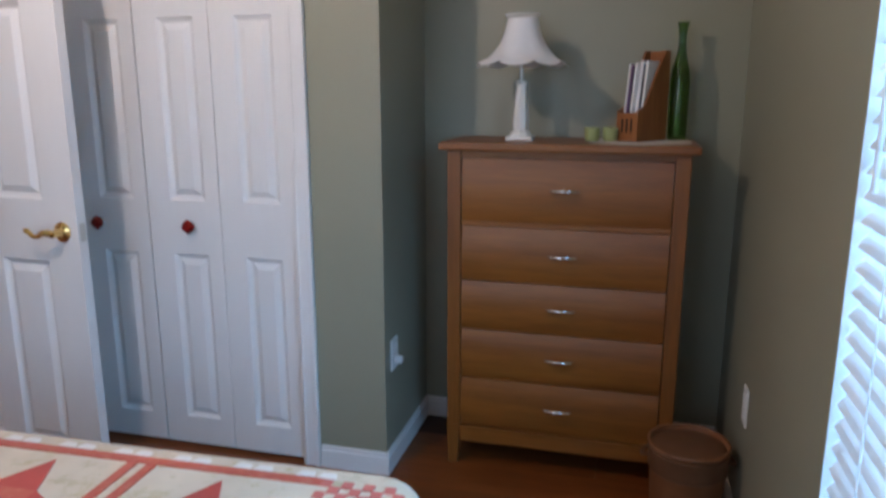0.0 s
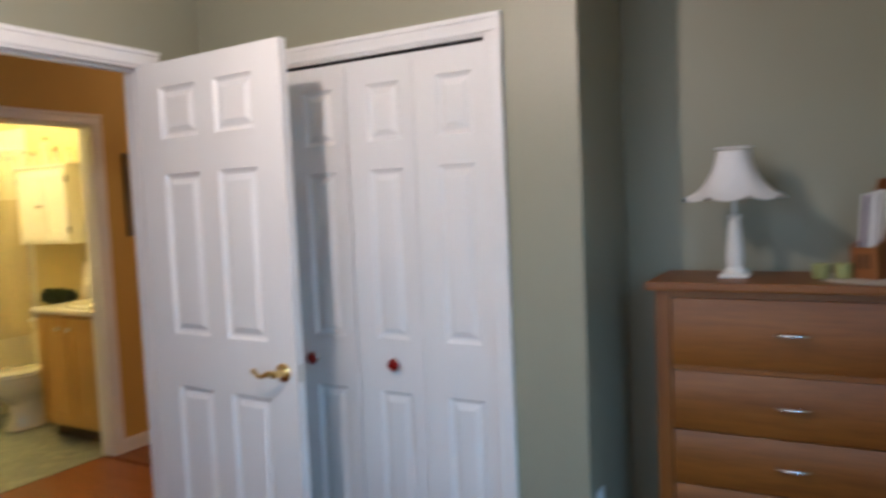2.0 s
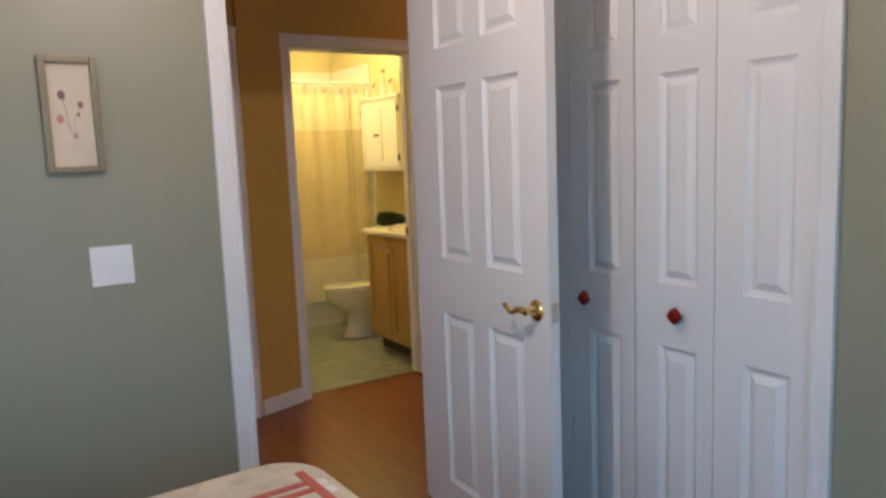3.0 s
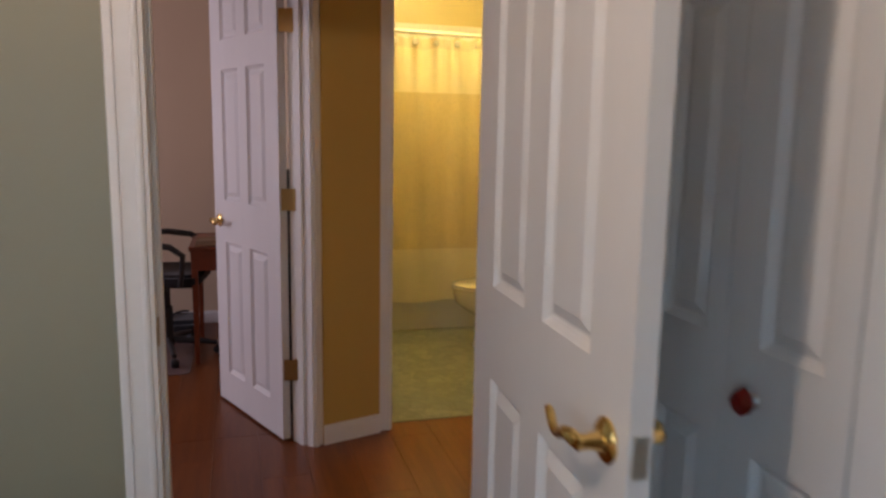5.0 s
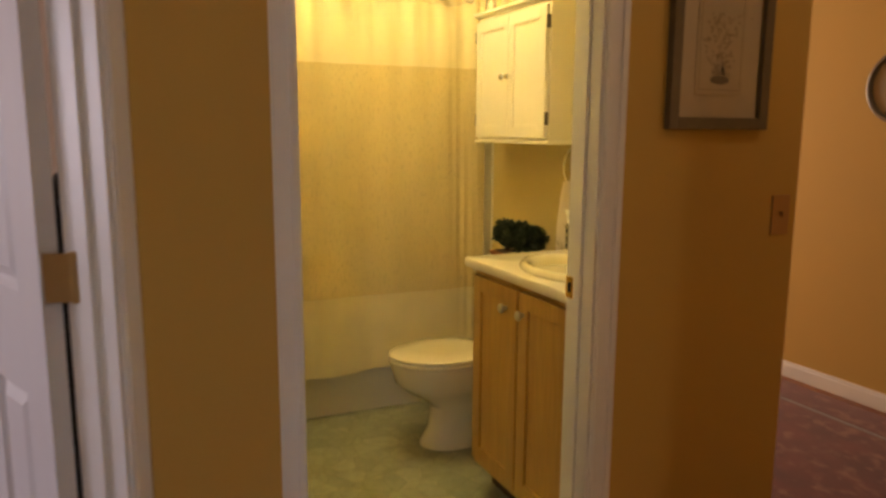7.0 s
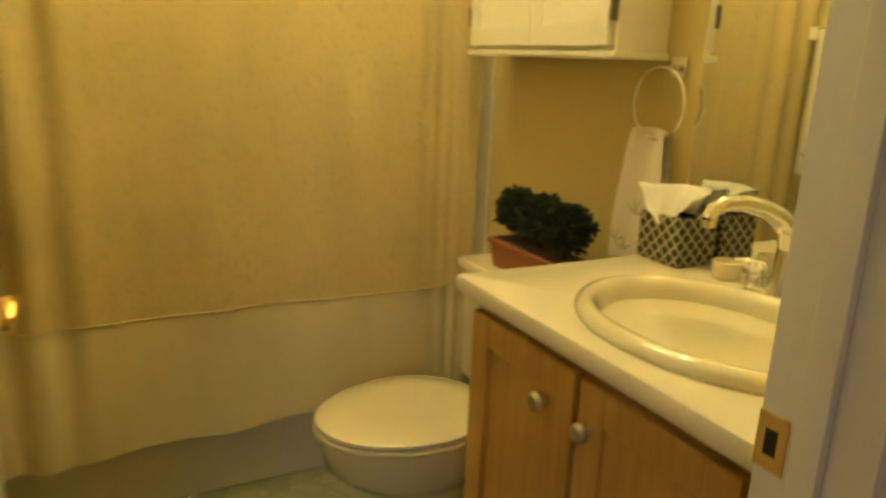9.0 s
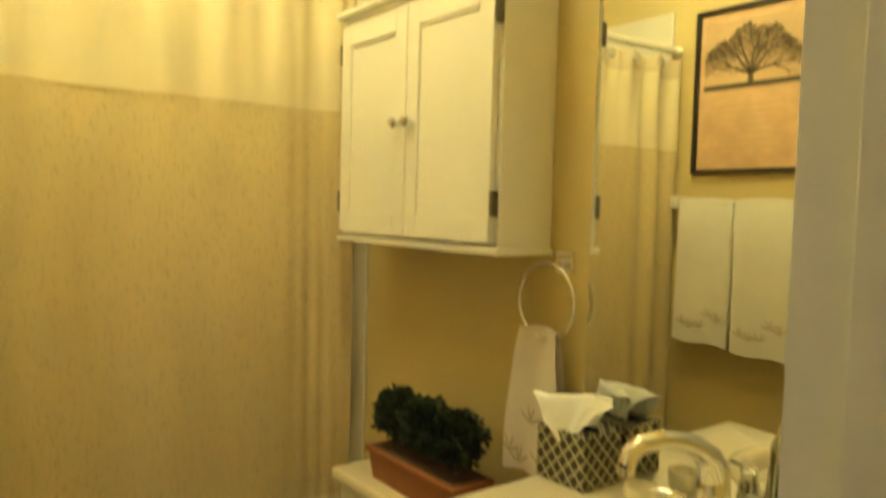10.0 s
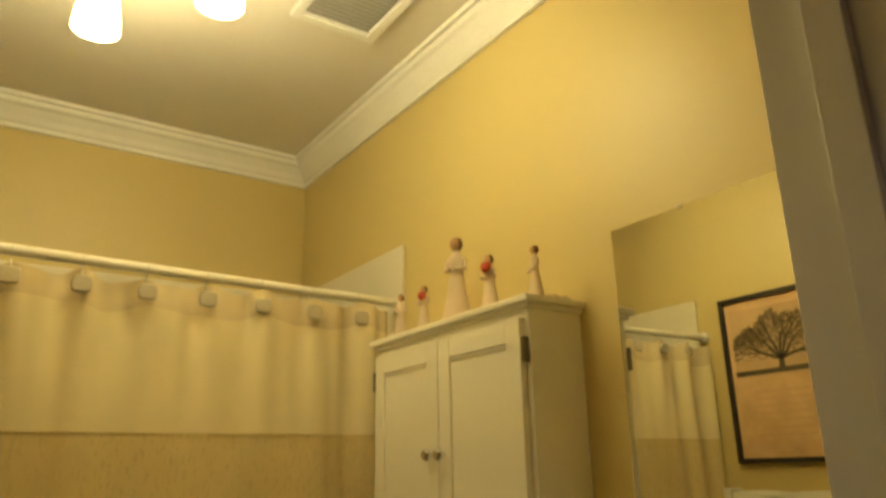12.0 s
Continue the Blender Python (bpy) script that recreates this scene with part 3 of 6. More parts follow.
def dresser():
    d = thing("dresser", Matrix.Translation((0, 0, 0)), "honey cherry wooden dresser with five drawers", "dresser")
    x0, x1, y0, y1 = 0.198, 1.000, 3.722, 4.075
    part("top", boxes(((0.170, 3.702, 1.172), (1.027, 4.085, 1.2)), bevel=0.007), CHERRY, d)
    for a in (x0, x1 - 0.048):
        bm = boxes(((a, y0, 0.16), (a + 0.048, y0 + 0.045, 1.172)), bevel=0.003)
        part("stile", bm, CHERRYV, d)
        leg = prism([(a, y0), (a + 0.048, y0), (a + 0.048, y0 + 0.045), (a, y0 + 0.045)], 0.0, 0.16)
        cx = a + (0.018 if a < 0.5 else 0.030)
        for v in leg.verts:
            if v.co.z < 0.01:
                v.co.x = cx + (v.co.x - cx) * 0.72
        part("leg", leg, CHERRYV, d)
        part("leg", boxes(((a, y1 - 0.045, 0.0), (a + 0.048, y1, 0.16)), bevel=0.003), CHERRYV, d)
        xs = (a + 0.004, a + 0.022) if a < 0.5 else (a + 0.026, a + 0.044)
        part("side_panel", boxes(((xs[0], y0 + 0.044, 0.10), (xs[1], y1, 1.172)), bevel=0.001), CHERRYV, d)
    part("back", boxes(((x0 + 0.02, y1 - 0.012, 0.1), (x1 - 0.02, y1 - 0.004, 1.17))), CHERRYV, d)
    rail = boxes(((x0 + 0.048, y0 + 0.004, 0.092), (x1 - 0.048, y0 + 0.03, 0.152)), bevel=0.002)
    part("bottom_rail", rail, CHERRY, d)
    # A black sheet paints the shade seen between the drawer fronts.
    part("drawer_shadow", boxes(((x0 + 0.047, y0 + 0.03, 0.15), (x1 - 0.047, y0 + 0.034, 1.172))), DARK, d, "black sheet in place of shade behind the drawer fronts")
    for z0, z1 in ((0.157, 0.343), (0.347, 0.531), (0.535, 0.712), (0.716, 0.909), (0.928, 1.146)):
        prof = []
        n = 14
        for i in range(n + 1):
            u = i / n
            bow = 0.012 * math.sin(math.pi * min(1, u * 1.02)) ** 0.8 if u < 1 else 0.0
            prof.append((y0 + 0.012 - bow, z0 + (z1 - z0) * u))
        bm = bmesh.new()
        pts = [(y0 + 0.03, z0)] + prof + [(y0 + 0.03, z1)]
        a, c = x0 + 0.051, x1 - 0.051
        ends = [[bm.verts.new((x, y, z)) for y, z in pts] for x in (a, c)]
        k = len(pts)
        for i in range(k):
            bm.faces.new((ends[0][i], ends[0][(i + 1) % k], ends[1][(i + 1) % k], ends[1][i]))
        bm.faces.new(ends[0])
        bm.faces.new(ends[1][::-1])
        bmesh.ops.recalc_face_normals(bm, faces=bm.faces)
        dr = part("drawer", bm, CHERRY, d, "bowed drawer front", True)
        cz, cx = z0 + (z1 - z0) * 0.53, 0.603
        yy = y0 - 0.004
        grip = tube([(cx - 0.05, yy + 0.004, cz), (cx - 0.042, yy - 0.012, cz), (cx - 0.02, yy - 0.021, cz + 0.001), (cx, yy - 0.023, cz + 0.001), (cx + 0.02, yy - 0.021, cz + 0.001), (cx + 0.042, yy - 0.012, cz), (cx + 0.05, yy + 0.004, cz)], [0.004, 0.005, 0.006, 0.0065, 0.006, 0.005, 0.004], 10)
        part("handle", grip, CHROME, dr, "bowed chrome pull", True)
    part("top_rail", boxes(((x0 + 0.048, y0 + 0.010, 1.149), (x1 - 0.048, y0 + 0.03, 1.172)), bevel=0.001), CHERRY, d)
    part("middle_rail", boxes(((x0 + 0.048, y0 + 0.010, 0.911), (x1 - 0.048, y0 + 0.03, 0.927)), bevel=0.001), CHERRY, d)


dresser()

SHADE = cloth("white_lampshade_cloth", (0.80, 0.79, 0.78), 0.85, 500)
CERAMIC = plain("white_ceramic", (0.78, 0.76, 0.70), 0.25, vary=0.05, relief=0.03)


def table_lamp():
    d = thing("table_lamp", Matrix.Translation((0.425, 3.885, 1.2)), "white ceramic table lamp with a scalloped bell shade", "lamp")
    foot = boxes(((-0.047, -0.047, 0), (0.047, 0.047, 0.014)), bevel=0.004)
    add(foot, lathe([(0.0, 0.013), (0.042, 0.013), (0.036, 0.026), (0.026, 0.036), (0.0, 0.036)], 8))
    part("foot", foot, CERAMIC, d)
    part("column", lathe([(0.0, 0.034), (0.027, 0.034), (0.029, 0.07), (0.025, 0.12), (0.018, 0.188), (0.023, 0.196), (0.018, 0.207), (0.0, 0.207)], 8), CERAMIC, d)
    part("stem", tube([(0, 0, 0.206), (0, 0, 0.277)], 0.0065, 12), NICKEL, d, "dark metal lamp stem", True)
    part("bulb", lathe([(0.0, 0.275), (0.012, 0.277), (0.014, 0.30), (0.028, 0.335), (0.026, 0.355), (0.0, 0.372)], 16), PLATE, d, "unlit white bulb", True)
    n = 64
    prof = []
    for i in range(15):
        u = i / 14
        prof.append((0.054 + 0.030 * u + 0.074 * u ** 3.0, 0.425 - 0.160 * u))
    bm = bmesh.new()
    for off in (0.0, -0.0022):
        rings = []
        for r, z in prof:
            u = (0.425 - z) / 0.178
            ring = []
            for i in range(n):
                a = 2 * math.pi * i / n
                rib = abs(math.cos(4 * a)) ** 0.7
                k = 0.96 + 0.06 * u * rib
                drop = -0.010 + 0.024 * (1 - rib) * max(0, u - 0.7) / 0.3
                ring.append(bm.verts.new(((r + off) * k * math.cos(a), (r + off) * k * math.sin(a), z + drop + off)))
            rings.append(ring)
        for p, q in zip(rings, rings[1:]):
            for i in range(n):
                bm.faces.new((p[i], p[(i + 1) % n], q[(i + 1) % n], q[i]))
    bmesh.ops.recalc_face_normals(bm, faces=bm.faces)
    sh = part("shade", bm, SHADE, d, "white pleated bell shade with a scalloped hem", True)
    for z, r in ((0.425, 0.058),):
        part("top_ring", tube([(r * math.cos(2 * math.pi * i / 32), r * math.sin(2 * math.pi * i / 32), z) for i in range(32)], 0.0025, 8, True), SHADE, sh, "", True)


table_lamp()

GREENGLASS = glass("green_glass", (0.33, 0.54, 0.17), 0.04)
vase = solid("bottle_vase", lathe([(0.0, 0.0), (0.030, 0.0), (0.033, 0.006), (0.034, 0.10), (0.035, 0.19), (0.031, 0.235), (0.020, 0.275), (0.0135, 0.31), (0.0125, 0.345), (0.0165, 0.38), (0.0205, 0.395), (0.0185, 0.395), (0.0145, 0.378), (0.0105, 0.345), (0.0115, 0.31), (0.018, 0.275), (0.029, 0.235), (0.033, 0.19), (0.032, 0.10), (0.030, 0.012), (0.0, 0.010)], 28), GREENGLASS, "tall green glass bottle vase on the dresser", "vase", smooth=True, m=Matrix.Translation((0.960, 3.985, 1.2045)))
DOILY = cloth("cream_lace", (0.50, 0.42, 0.32), 0.9, 300)
solid("doily", lathe([(0.0, 0.0), (0.170, 0.0), (0.174, 0.002), (0.170, 0.004), (0.0, 0.004)], 48, flute=lambda a, z: 1 + 0.018 * math.sin(16 * a)), DOILY, "round cream lace doily on the dresser top", "doily", m=Matrix.Translation((0.835, 3.89, 1.2)))
CANDLE = plain("pale_green_wax", (0.34, 0.36, 0.14), 0.4, fine=30, vary=0.08, relief=0.05)
for cx, cy in ((0.678, 3.835), (0.738, 3.85)):
    c = thing("candle", Matrix.Translation((cx, cy, 1.2045)), "short pale green votive candle", "candle", "candles on the dresser")
    part("cup", lathe([(0.0, 0.0), (0.021, 0.0), (0.024, 0.004), (0.026, 0.045), (0.024, 0.046), (0.022, 0.042), (0.0, 0.040)], 20), CANDLE, c, smooth=True)
    part("wick", tube([(0, 0, 0.038), (0.001, 0, 0.05)], 0.001, 6), DARK, c, "black wick")
HOLDERWOOD = wood("orange_brown_holder_wood", (0.22, 0.07, 0.018), (0.34, 0.13, 0.035), 2, 0.4)


def magazine_holder():
    d = thing("magazine_holder", Matrix.Translation((0.757, 3.862, 1.2045)) @ Matrix.Rotation(radians(-35), 4, "Z"), "orange-brown wooden magazine holder full of papers", "magazine holder")
    w, l = 0.084, 0.17
    for x in (0.0, w - 0.008):
        bm = bmesh.new()
        outline = [(0, 0), (l, 0), (l, 0.30), (l - 0.03, 0.30), (0.035, 0.115), (0, 0.100)]
        f = bm.faces.new([bm.verts.new((x, y, z)) for y, z in outline])
        r = bmesh.ops.extrude_face_region(bm, geom=[f])
        bmesh.ops.translate(bm, verts=[v for v in r["geom"] if isinstance(v, bmesh.types.BMVert)], vec=(0.008, 0, 0))
        bmesh.ops.recalc_face_normals(bm, faces=bm.faces)
        part("side", bm, HOLDERWOOD, d)
    fr = boxes(((0.008, 0, 0), (w - 0.008, 0.008, 0.095)), bevel=0.001)
    part("front", fr, HOLDERWOOD, d)
    for i in range(3):
        part("slot", boxes(((0.020 + i * 0.018, -0.0012, 0.03), (0.027 + i * 0.018, 0.0, 0.075))), DARK, d, "dark slot in the front")
    part("back", boxes(((0.008, l - 0.008, 0), (w - 0.008, l, 0.30)), bevel=0.001), HOLDERWOOD, d)
    part("bottom", boxes(((0.008, 0.008, 0), (w - 0.008, l - 0.008, 0.006))), HOLDERWOOD, d)


magazine_holder()
hm = Matrix.Translation((0.757, 3.862, 1.2045)) @ Matrix.Rotation(radians(-35), 4, "Z")
for i, (x, t, hh, col) in enumerate(((0.012, 0.009, 0.235, (0.75, 0.74, 0.72)), (0.023, 0.007, 0.23, (0.22, 0.10, 0.24)), (0.031, 0.005, 0.225, (0.03, 0.03, 0.05)), (0.037, 0.014, 0.24, (0.78, 0.77, 0.75)), (0.053, 0.006, 0.228, (0.70, 0.72, 0.74)), (0.061, 0.016, 0.246, (0.80, 0.79, 0.78)), (0.079, 0.004, 0.235, (0.05, 0.05, 0.07)), (0.085, 0.014, 0.245, (0.76, 0.75, 0.70)))):
    x, t = 0.010 + (x - 0.012) * 0.70, t * 0.70
    bm = boxes(((x, 0.012 + 0.003 * i, 0.007), (x + t - 0.0006, 0.158, hh + 0.02)), bevel=0.0006)
    for v in bm.verts:
        v.co.y += (0.007 - v.co.z) * -0.12 if v.co.y < 0.1 else 0
    tagged(solid("magazine", bm, plain("magazine_paper", col, 0.4, vary=0.08, scale=(1, 30, 1)), "slim magazine standing in the wooden holder", "magazine", m=hm), group="magazines in the holder")

BINMAT = plain("brown_leather_bin", (0.15, 0.065, 0.028), 0.45, fine=40, vary=0.2, relief=0.3)
BINTAN = plain("tan_bin_hide", (0.24, 0.095, 0.034), 0.5, fine=40, vary=0.2, relief=0.3)
wb = thing("waste_bin", Matrix.Translation((1.035, 3.50, 0.0)), "round tan leather waste bin with a dark band beside the dresser", "waste bin")
part("body", lathe([(0.0, 0.0), (0.100, 0.0), (0.103, 0.006), (0.119, 0.29), (0.122, 0.30), (0.117, 0.30), (0.114, 0.29), (0.098, 0.012), (0.0, 0.010)], 40), BINTAN, wb, smooth=True)
part("rim", tube([(0.120 * math.cos(2 * math.pi * i / 40), 0.120 * math.sin(2 * math.pi * i / 40), 0.30) for i in range(40)], 0.006, 8, True), BINTAN, wb, "rolled rim", True)
part("band", lathe([(0.1155, 0.215), (0.1195, 0.218), (0.1235, 0.285), (0.1195, 0.288)], 40), BINMAT, wb, "dark raised band under the rim", True)
for k in (-1, 1):
    part("handle", tube([(k * (0.118 + 0.022 * math.sin(math.pi * i / 10)), -0.03 + 0.06 * i / 10, 0.262 - 0.014 * math.sin(math.pi * i / 10)) for i in range(11)], 0.006, 8), BINMAT, wb, "dark leather loop handle", True)


def wall_plate(name, m, w, h, kind, label, material, group=""):
    """A cover plate in the local xz plane, facing -y."""
    d = thing(name, m, label, kind, group)
    part("plate", boxes(((-w / 2, -0.006, -h / 2), (w / 2, 0, h / 2)), bevel=0.002), material, d)
    return d


EAST = Matrix.Rotation(radians(90), 4, "Z")
o1 = wall_plate("wall_outlet", Matrix.Translation((XE, 3.50, 0.44)) @ Matrix.Rotation(radians(-90), 4, "Z"), 0.07, 0.115, "outlet", "white plastic wall outlet with two sockets", PLATE)
for z in (-0.022, 0.022):
    part("socket", boxes(((-0.016, -0.008, z - 0.013), (0.016, -0.005, z + 0.013)), bevel=0.003), PLATE, o1)
o2 = wall_plate("wall_outlet", Matrix.Translation((XA, 3.67, 0.435)) @ Matrix.Rotation(radians(90), 4, "Z"), 0.07, 0.115, "outlet", "white plastic wall outlet with a plug in it", PLATE)
part("socket", boxes(((-0.016, -0.008, 0.009), (0.016, -0.005, 0.035)), bevel=0.003), PLATE, o2)
part("plug", boxes(((-0.014, -0.035, -0.034), (0.014, -0.006, -0.010)), bevel=0.005), PLATE, o2, "small white plug")
sw = wall_plate("light_switch", Matrix.Translation((XW, 2.141, 1.110)) @ EAST, 0.118, 0.118, "light switch", "white triple light switch plate beside the door", PLATE)
for i in (-1, 0, 1):
    part("toggle", boxes(((i * 0.03 - 0.004, -0.016, -0.010 - 0.006 * (i % 2)), (i * 0.03 + 0.004, -0.005, 0.008)), bevel=0.0015), PLATE, sw)


def framed(name, m, w, h, fw, frame_mat, label, depth=0.02, mat_w=0.0, paper=None, paper_mat=None, inner=None):
    """A hung picture in the local xz plane, facing -y, centred on its place."""
    d = thing(name, m, label, "picture")
    for nm, a, c in (("frame_side", (-w / 2, -h / 2), (-w / 2 + fw, h / 2)), ("frame_side", (w / 2 - fw, -h / 2), (w / 2, h / 2)), ("frame_rail", (-w / 2 + fw, h / 2 - fw), (w / 2 - fw, h / 2)), ("frame_rail", (-w / 2 + fw, -h / 2), (w / 2 - fw, -h / 2 + fw))):
        bm = boxes(((a[0], -depth, a[1]), (c[0], 0, c[1])), bevel=0.003)
        part(nm, bm, frame_mat, d)
    part("print", boxes(((-w / 2 + fw, -0.008, -h / 2 + fw), (w / 2 - fw, -0.002, h / 2 - fw))), paper_mat, d)
    if mat_w:
        i = fw + mat_w
        part("inner_print", boxes(((-w / 2 + i, -0.0105, -h / 2 + i), (w / 2 - i, -0.0082, h / 2 - i))), inner, d)
    return d


SILVERGILT = plain("pewter_gilt_frame", (0.24, 0.20, 0.125), 0.42, 0.4, fine=50, vary=0.15, relief=0.1)
PAPER = plain("cream_paper", (0.66, 0.56, 0.43), 0.8, fine=30, coarse=6, vary=0.06, relief=0.05)
fp = framed("floral_picture", Matrix.Translation((XW, 2.072, 1.556)) @ EAST, 0.152, 0.33, 0.02, SILVERGILT, "narrow floral print in a pewter frame", paper_mat=PAPER)
for px, pz, r, col in ((-0.022, 0.055, 0.010, (0.24, 0.11, 0.12)), (0.026, 0.028, 0.008, (0.28, 0.17, 0.19)), (-0.03, -0.012, 0.010, (0.50, 0.25, 0.18)), (0.006, -0.06, 0.007, (0.40, 0.28, 0.18)), (0.018, 0.0, 0.005, (0.25, 0.20, 0.10))):
    bl = lathe([(0.0, 0.0), (r, 0.0), (r * 0.8, 0.0008), (0.0, 0.001)], 10, (1, 1.3), flute=lambda a, z: 1 + 0.25 * math.sin(5 * a))
    part("flower", shift(bl, Matrix.Translation((px, -0.0082, pz)) @ Matrix.Rotation(radians(90), 4, "X")), plain("print_ink", col, 0.8), fp, "small printed flower")
for pts in ([(-0.022, 0.05), (-0.012, 0.01), (-0.004, -0.06)], [(0.026, 0.02), (0.012, 0.0), (-0.002, -0.05)], [(-0.03, -0.014), (-0.015, -0.025), (-0.004, -0.04)]):
    part("stem", tube([(x, -0.0086, z) for x, z in pts], 0.0008, 6), plain("stem_ink", (0.44, 0.35, 0.24), 0.8), fp, "thin printed stem")

# bed and quilt
CREAMCLOTH = cloth("cream_print_cotton", (0.60, 0.50, 0.36), 0.9, 700, 0.14, (17.0, (0.46, 0.38, 0.22)))
REDCLOTH = cloth("brick_red_cotton", (0.46, 0.075, 0.030), 0.9, 700, 0.14, (60.0, (0.50, 0.125, 0.06)))
DEEPRED = cloth("deep_red_cotton", (0.42, 0.038, 0.014), 0.9, 700, 0.16)
PINKCLOTH = cloth("rose_check_cotton", (0.52, 0.12, 0.085), 0.9, 700, 0.1)
WHITECLOTH = cloth("white_backing_cotton", (0.72, 0.68, 0.62), 0.9, 700, 0.05)


def rounded(x0, x1, y0, y1, r, n=8):
    pts = []
    for cx, cy, a0, rr in ((x1 - r * 0.7, y1 - r * 0.7, 0, r * 0.7), (x0 + r, y1 - r, 90, r), (x0 + 0.02, y0 + 0.02, 180, 0.02), (x1 - 0.02, y0 + 0.02, 270, 0.02)):
        for i in range(n + 1):
            a = radians(a0 + 90 * i / n)
            pts.append((cx + rr * math.cos(a), cy + rr * math.sin(a)))
    return pts


BEDTURN = Matrix.Translation((-0.2, 2.5, 0)) @ Matrix.Rotation(radians(2.0), 4, "Z") @ Matrix.Translation((0.2, -2.5, 0))
bedm = thing("bed", BEDTURN, "wide bed with a mattress on a low wooden base", "bed")
part("base", boxes(((-1.00, 0.45, 0.12), (0.40, 2.36, 0.30)), bevel=0.01), CHERRY, bedm)
for x in (-0.96, 0.36):
    for y in (0.5, 2.3):
        part("leg", boxes(((x - 0.03, y - 0.03, 0), (x + 0.03, y + 0.03, 0.12)), bevel=0.004), CHERRYV, bedm)
part("mattress", boxes(((-1.02, 0.45, 0.30), (0.41, 2.40, 0.605)), bevel=0.03), WHITECLOTH, bedm)
QX0, QX1, QY1, QZ = -1.052, 0.474, 2.505, 0.640
q = thing("quilt", BEDTURN, "red and cream patchwork quilt spread over the bed", "quilt")
qb = prism(rounded(QX0, QX1, 0.42, QY1, 0.14), 0.25, QZ, 0.0)
bmesh.ops.bevel(qb, geom=[e for e in qb.edges if all(v.co.z > QZ - 0.01 for v in e.verts)], offset=0.022, segments=4, affect="EDGES", profile=0.5)
part("cover", qb, CREAMCLOTH, q, "cream printed cotton patches", True)


def patch(pts, material, name, dz=0.003):
    bm = prism(pts, QZ - 0.004, QZ + dz)
    part(name, bm, material, q)


by = QY1 - 0.055
patch([(QX0 + 0.12, by - 0.022), (QX1 - 0.20, by - 0.022), (QX1 - 0.20, by), (QX0 + 0.12, by)], REDCLOTH, "sash")
for k in range(3):
    bx = QX0 + 0.177 + k * 0.37
    for dx in (0.0, 0.042):
        if bx + dx + 0.02 < QX1 - 0.05:
            patch([(bx + dx, 1.0), (bx + dx + 0.02, 1.0), (bx + dx + 0.02, by - 0.024), (bx + dx, by - 0.024)], REDCLOTH, "sash", 0.0034)
    for j in range(3):
        yy = by - 0.024 - j * 0.40
        c = (bx + 0.215, yy - 0.19)
        if c[0] + 0.15 > QX1:
            continue
        for s, m2 in ((0, DEEPRED), (1, DEEPRED), (2, DEEPRED), (3, DEEPRED)):
            a = radians(90 * s)
            R = lambda u, v: (c[0] + u * math.cos(a) - v * math.sin(a), c[1] + u * math.sin(a) + v * math.cos(a))
            patch([R(0.055, -0.055), R(0.165, -0.005), R(0.055, 0.055)], m2, "star_point")
        patch([(c[0] - 0.055, c[1] - 0.055), (c[0] + 0.055, c[1] - 0.055), (c[0] + 0.055, c[1] + 0.055), (c[0] - 0.055, c[1] + 0.055)], REDCLOTH, "star_centre")
        if j:
            patch([(bx + 0.064, yy), (bx + 0.37, yy), (bx + 0.37, yy + 0.02), (bx + 0.064, yy + 0.02)], REDCLOTH, "sash")
for i in range(8):
    for j in range(3):
        if (i + j) % 2 == 0:
            x, y = QX1 - 0.20 + i * 0.021, by - 0.002 - j * 0.021
            patch([(x, y - 0.021), (x + 0.021, y - 0.021), (x + 0.021, y), (x, y)], PINKCLOTH, "check")
for k in range(28):
    x = QX0 + 0.14 + k * 0.045
    if k % 3:
        patch([(x, by + 0.004), (x + 0.04, by + 0.004), (x + 0.034, by + 0.024), (x + 0.006, by + 0.024)], WHITECLOTH, "border_patch", 0.0015)

# window: blind, sill, valance
PVC = plain("white_blind_slat", (0.80, 0.82, 0.82), 0.4, fine=30, vary=0.03, relief=0.04)
solid("window_sill", boxes(((XE - 0.02, WIN0 - 0.03, WZ0 - 0.02), (XE + 0.1, WIN1 + 0.03, WZ0)), bevel=0.004), TRIM, "white painted window sill", "window sill", "structure")
solid("window_reveal", boxes(((XE + 0.0, WIN1 - 0.004, WZ0), (XE + 0.1, WIN1 + 0.0, WZ1))), TRIM, "white plaster window reveal", "window reveal", "structure")
wf = thing("window_1", Matrix.Translation((XE + 0.085, 0, 0)), "white framed bedroom window behind a blind", "window", kind="structure")
for a, c in (((0, WIN0, WZ0), (0.015, WIN0 + 0.04, WZ1)), ((0, WIN1 - 0.045, WZ0), (0.015, WIN1 - 0.005, WZ1)), ((0, WIN0 + 0.04, WZ0), (0.015, WIN1 - 0.045, WZ0 + 0.04)), ((0, WIN0 + 0.04, WZ1 - 0.04), (0.015, WIN1 - 0.045, WZ1)), ((0, WIN0 + 0.04, 1.31), (0.015, WIN1 - 0.045, 1.35))):
    part("window_frame", boxes((a, c), bevel=0.002), TRIM, wf)
bl = thing("venetian_blind", Matrix.Translation((XE + 0.024, 0, 0)), "white venetian blind with tilted slats in the window", "blind")
part("head_rail", boxes(((-0.025, WIN0 + 0.008, WZ1 - 0.045), (0.025, WIN1 - 0.012, WZ1 - 0.003)), bevel=0.003), PVC, bl)
sl = bmesh.new()
prof = [(-0.025, -0.001), (-0.012, 0.0018), (0.0, 0.0026), (0.012, 0.0018), (0.025, -0.001)]
L = WIN1 - WIN0 - 0.018
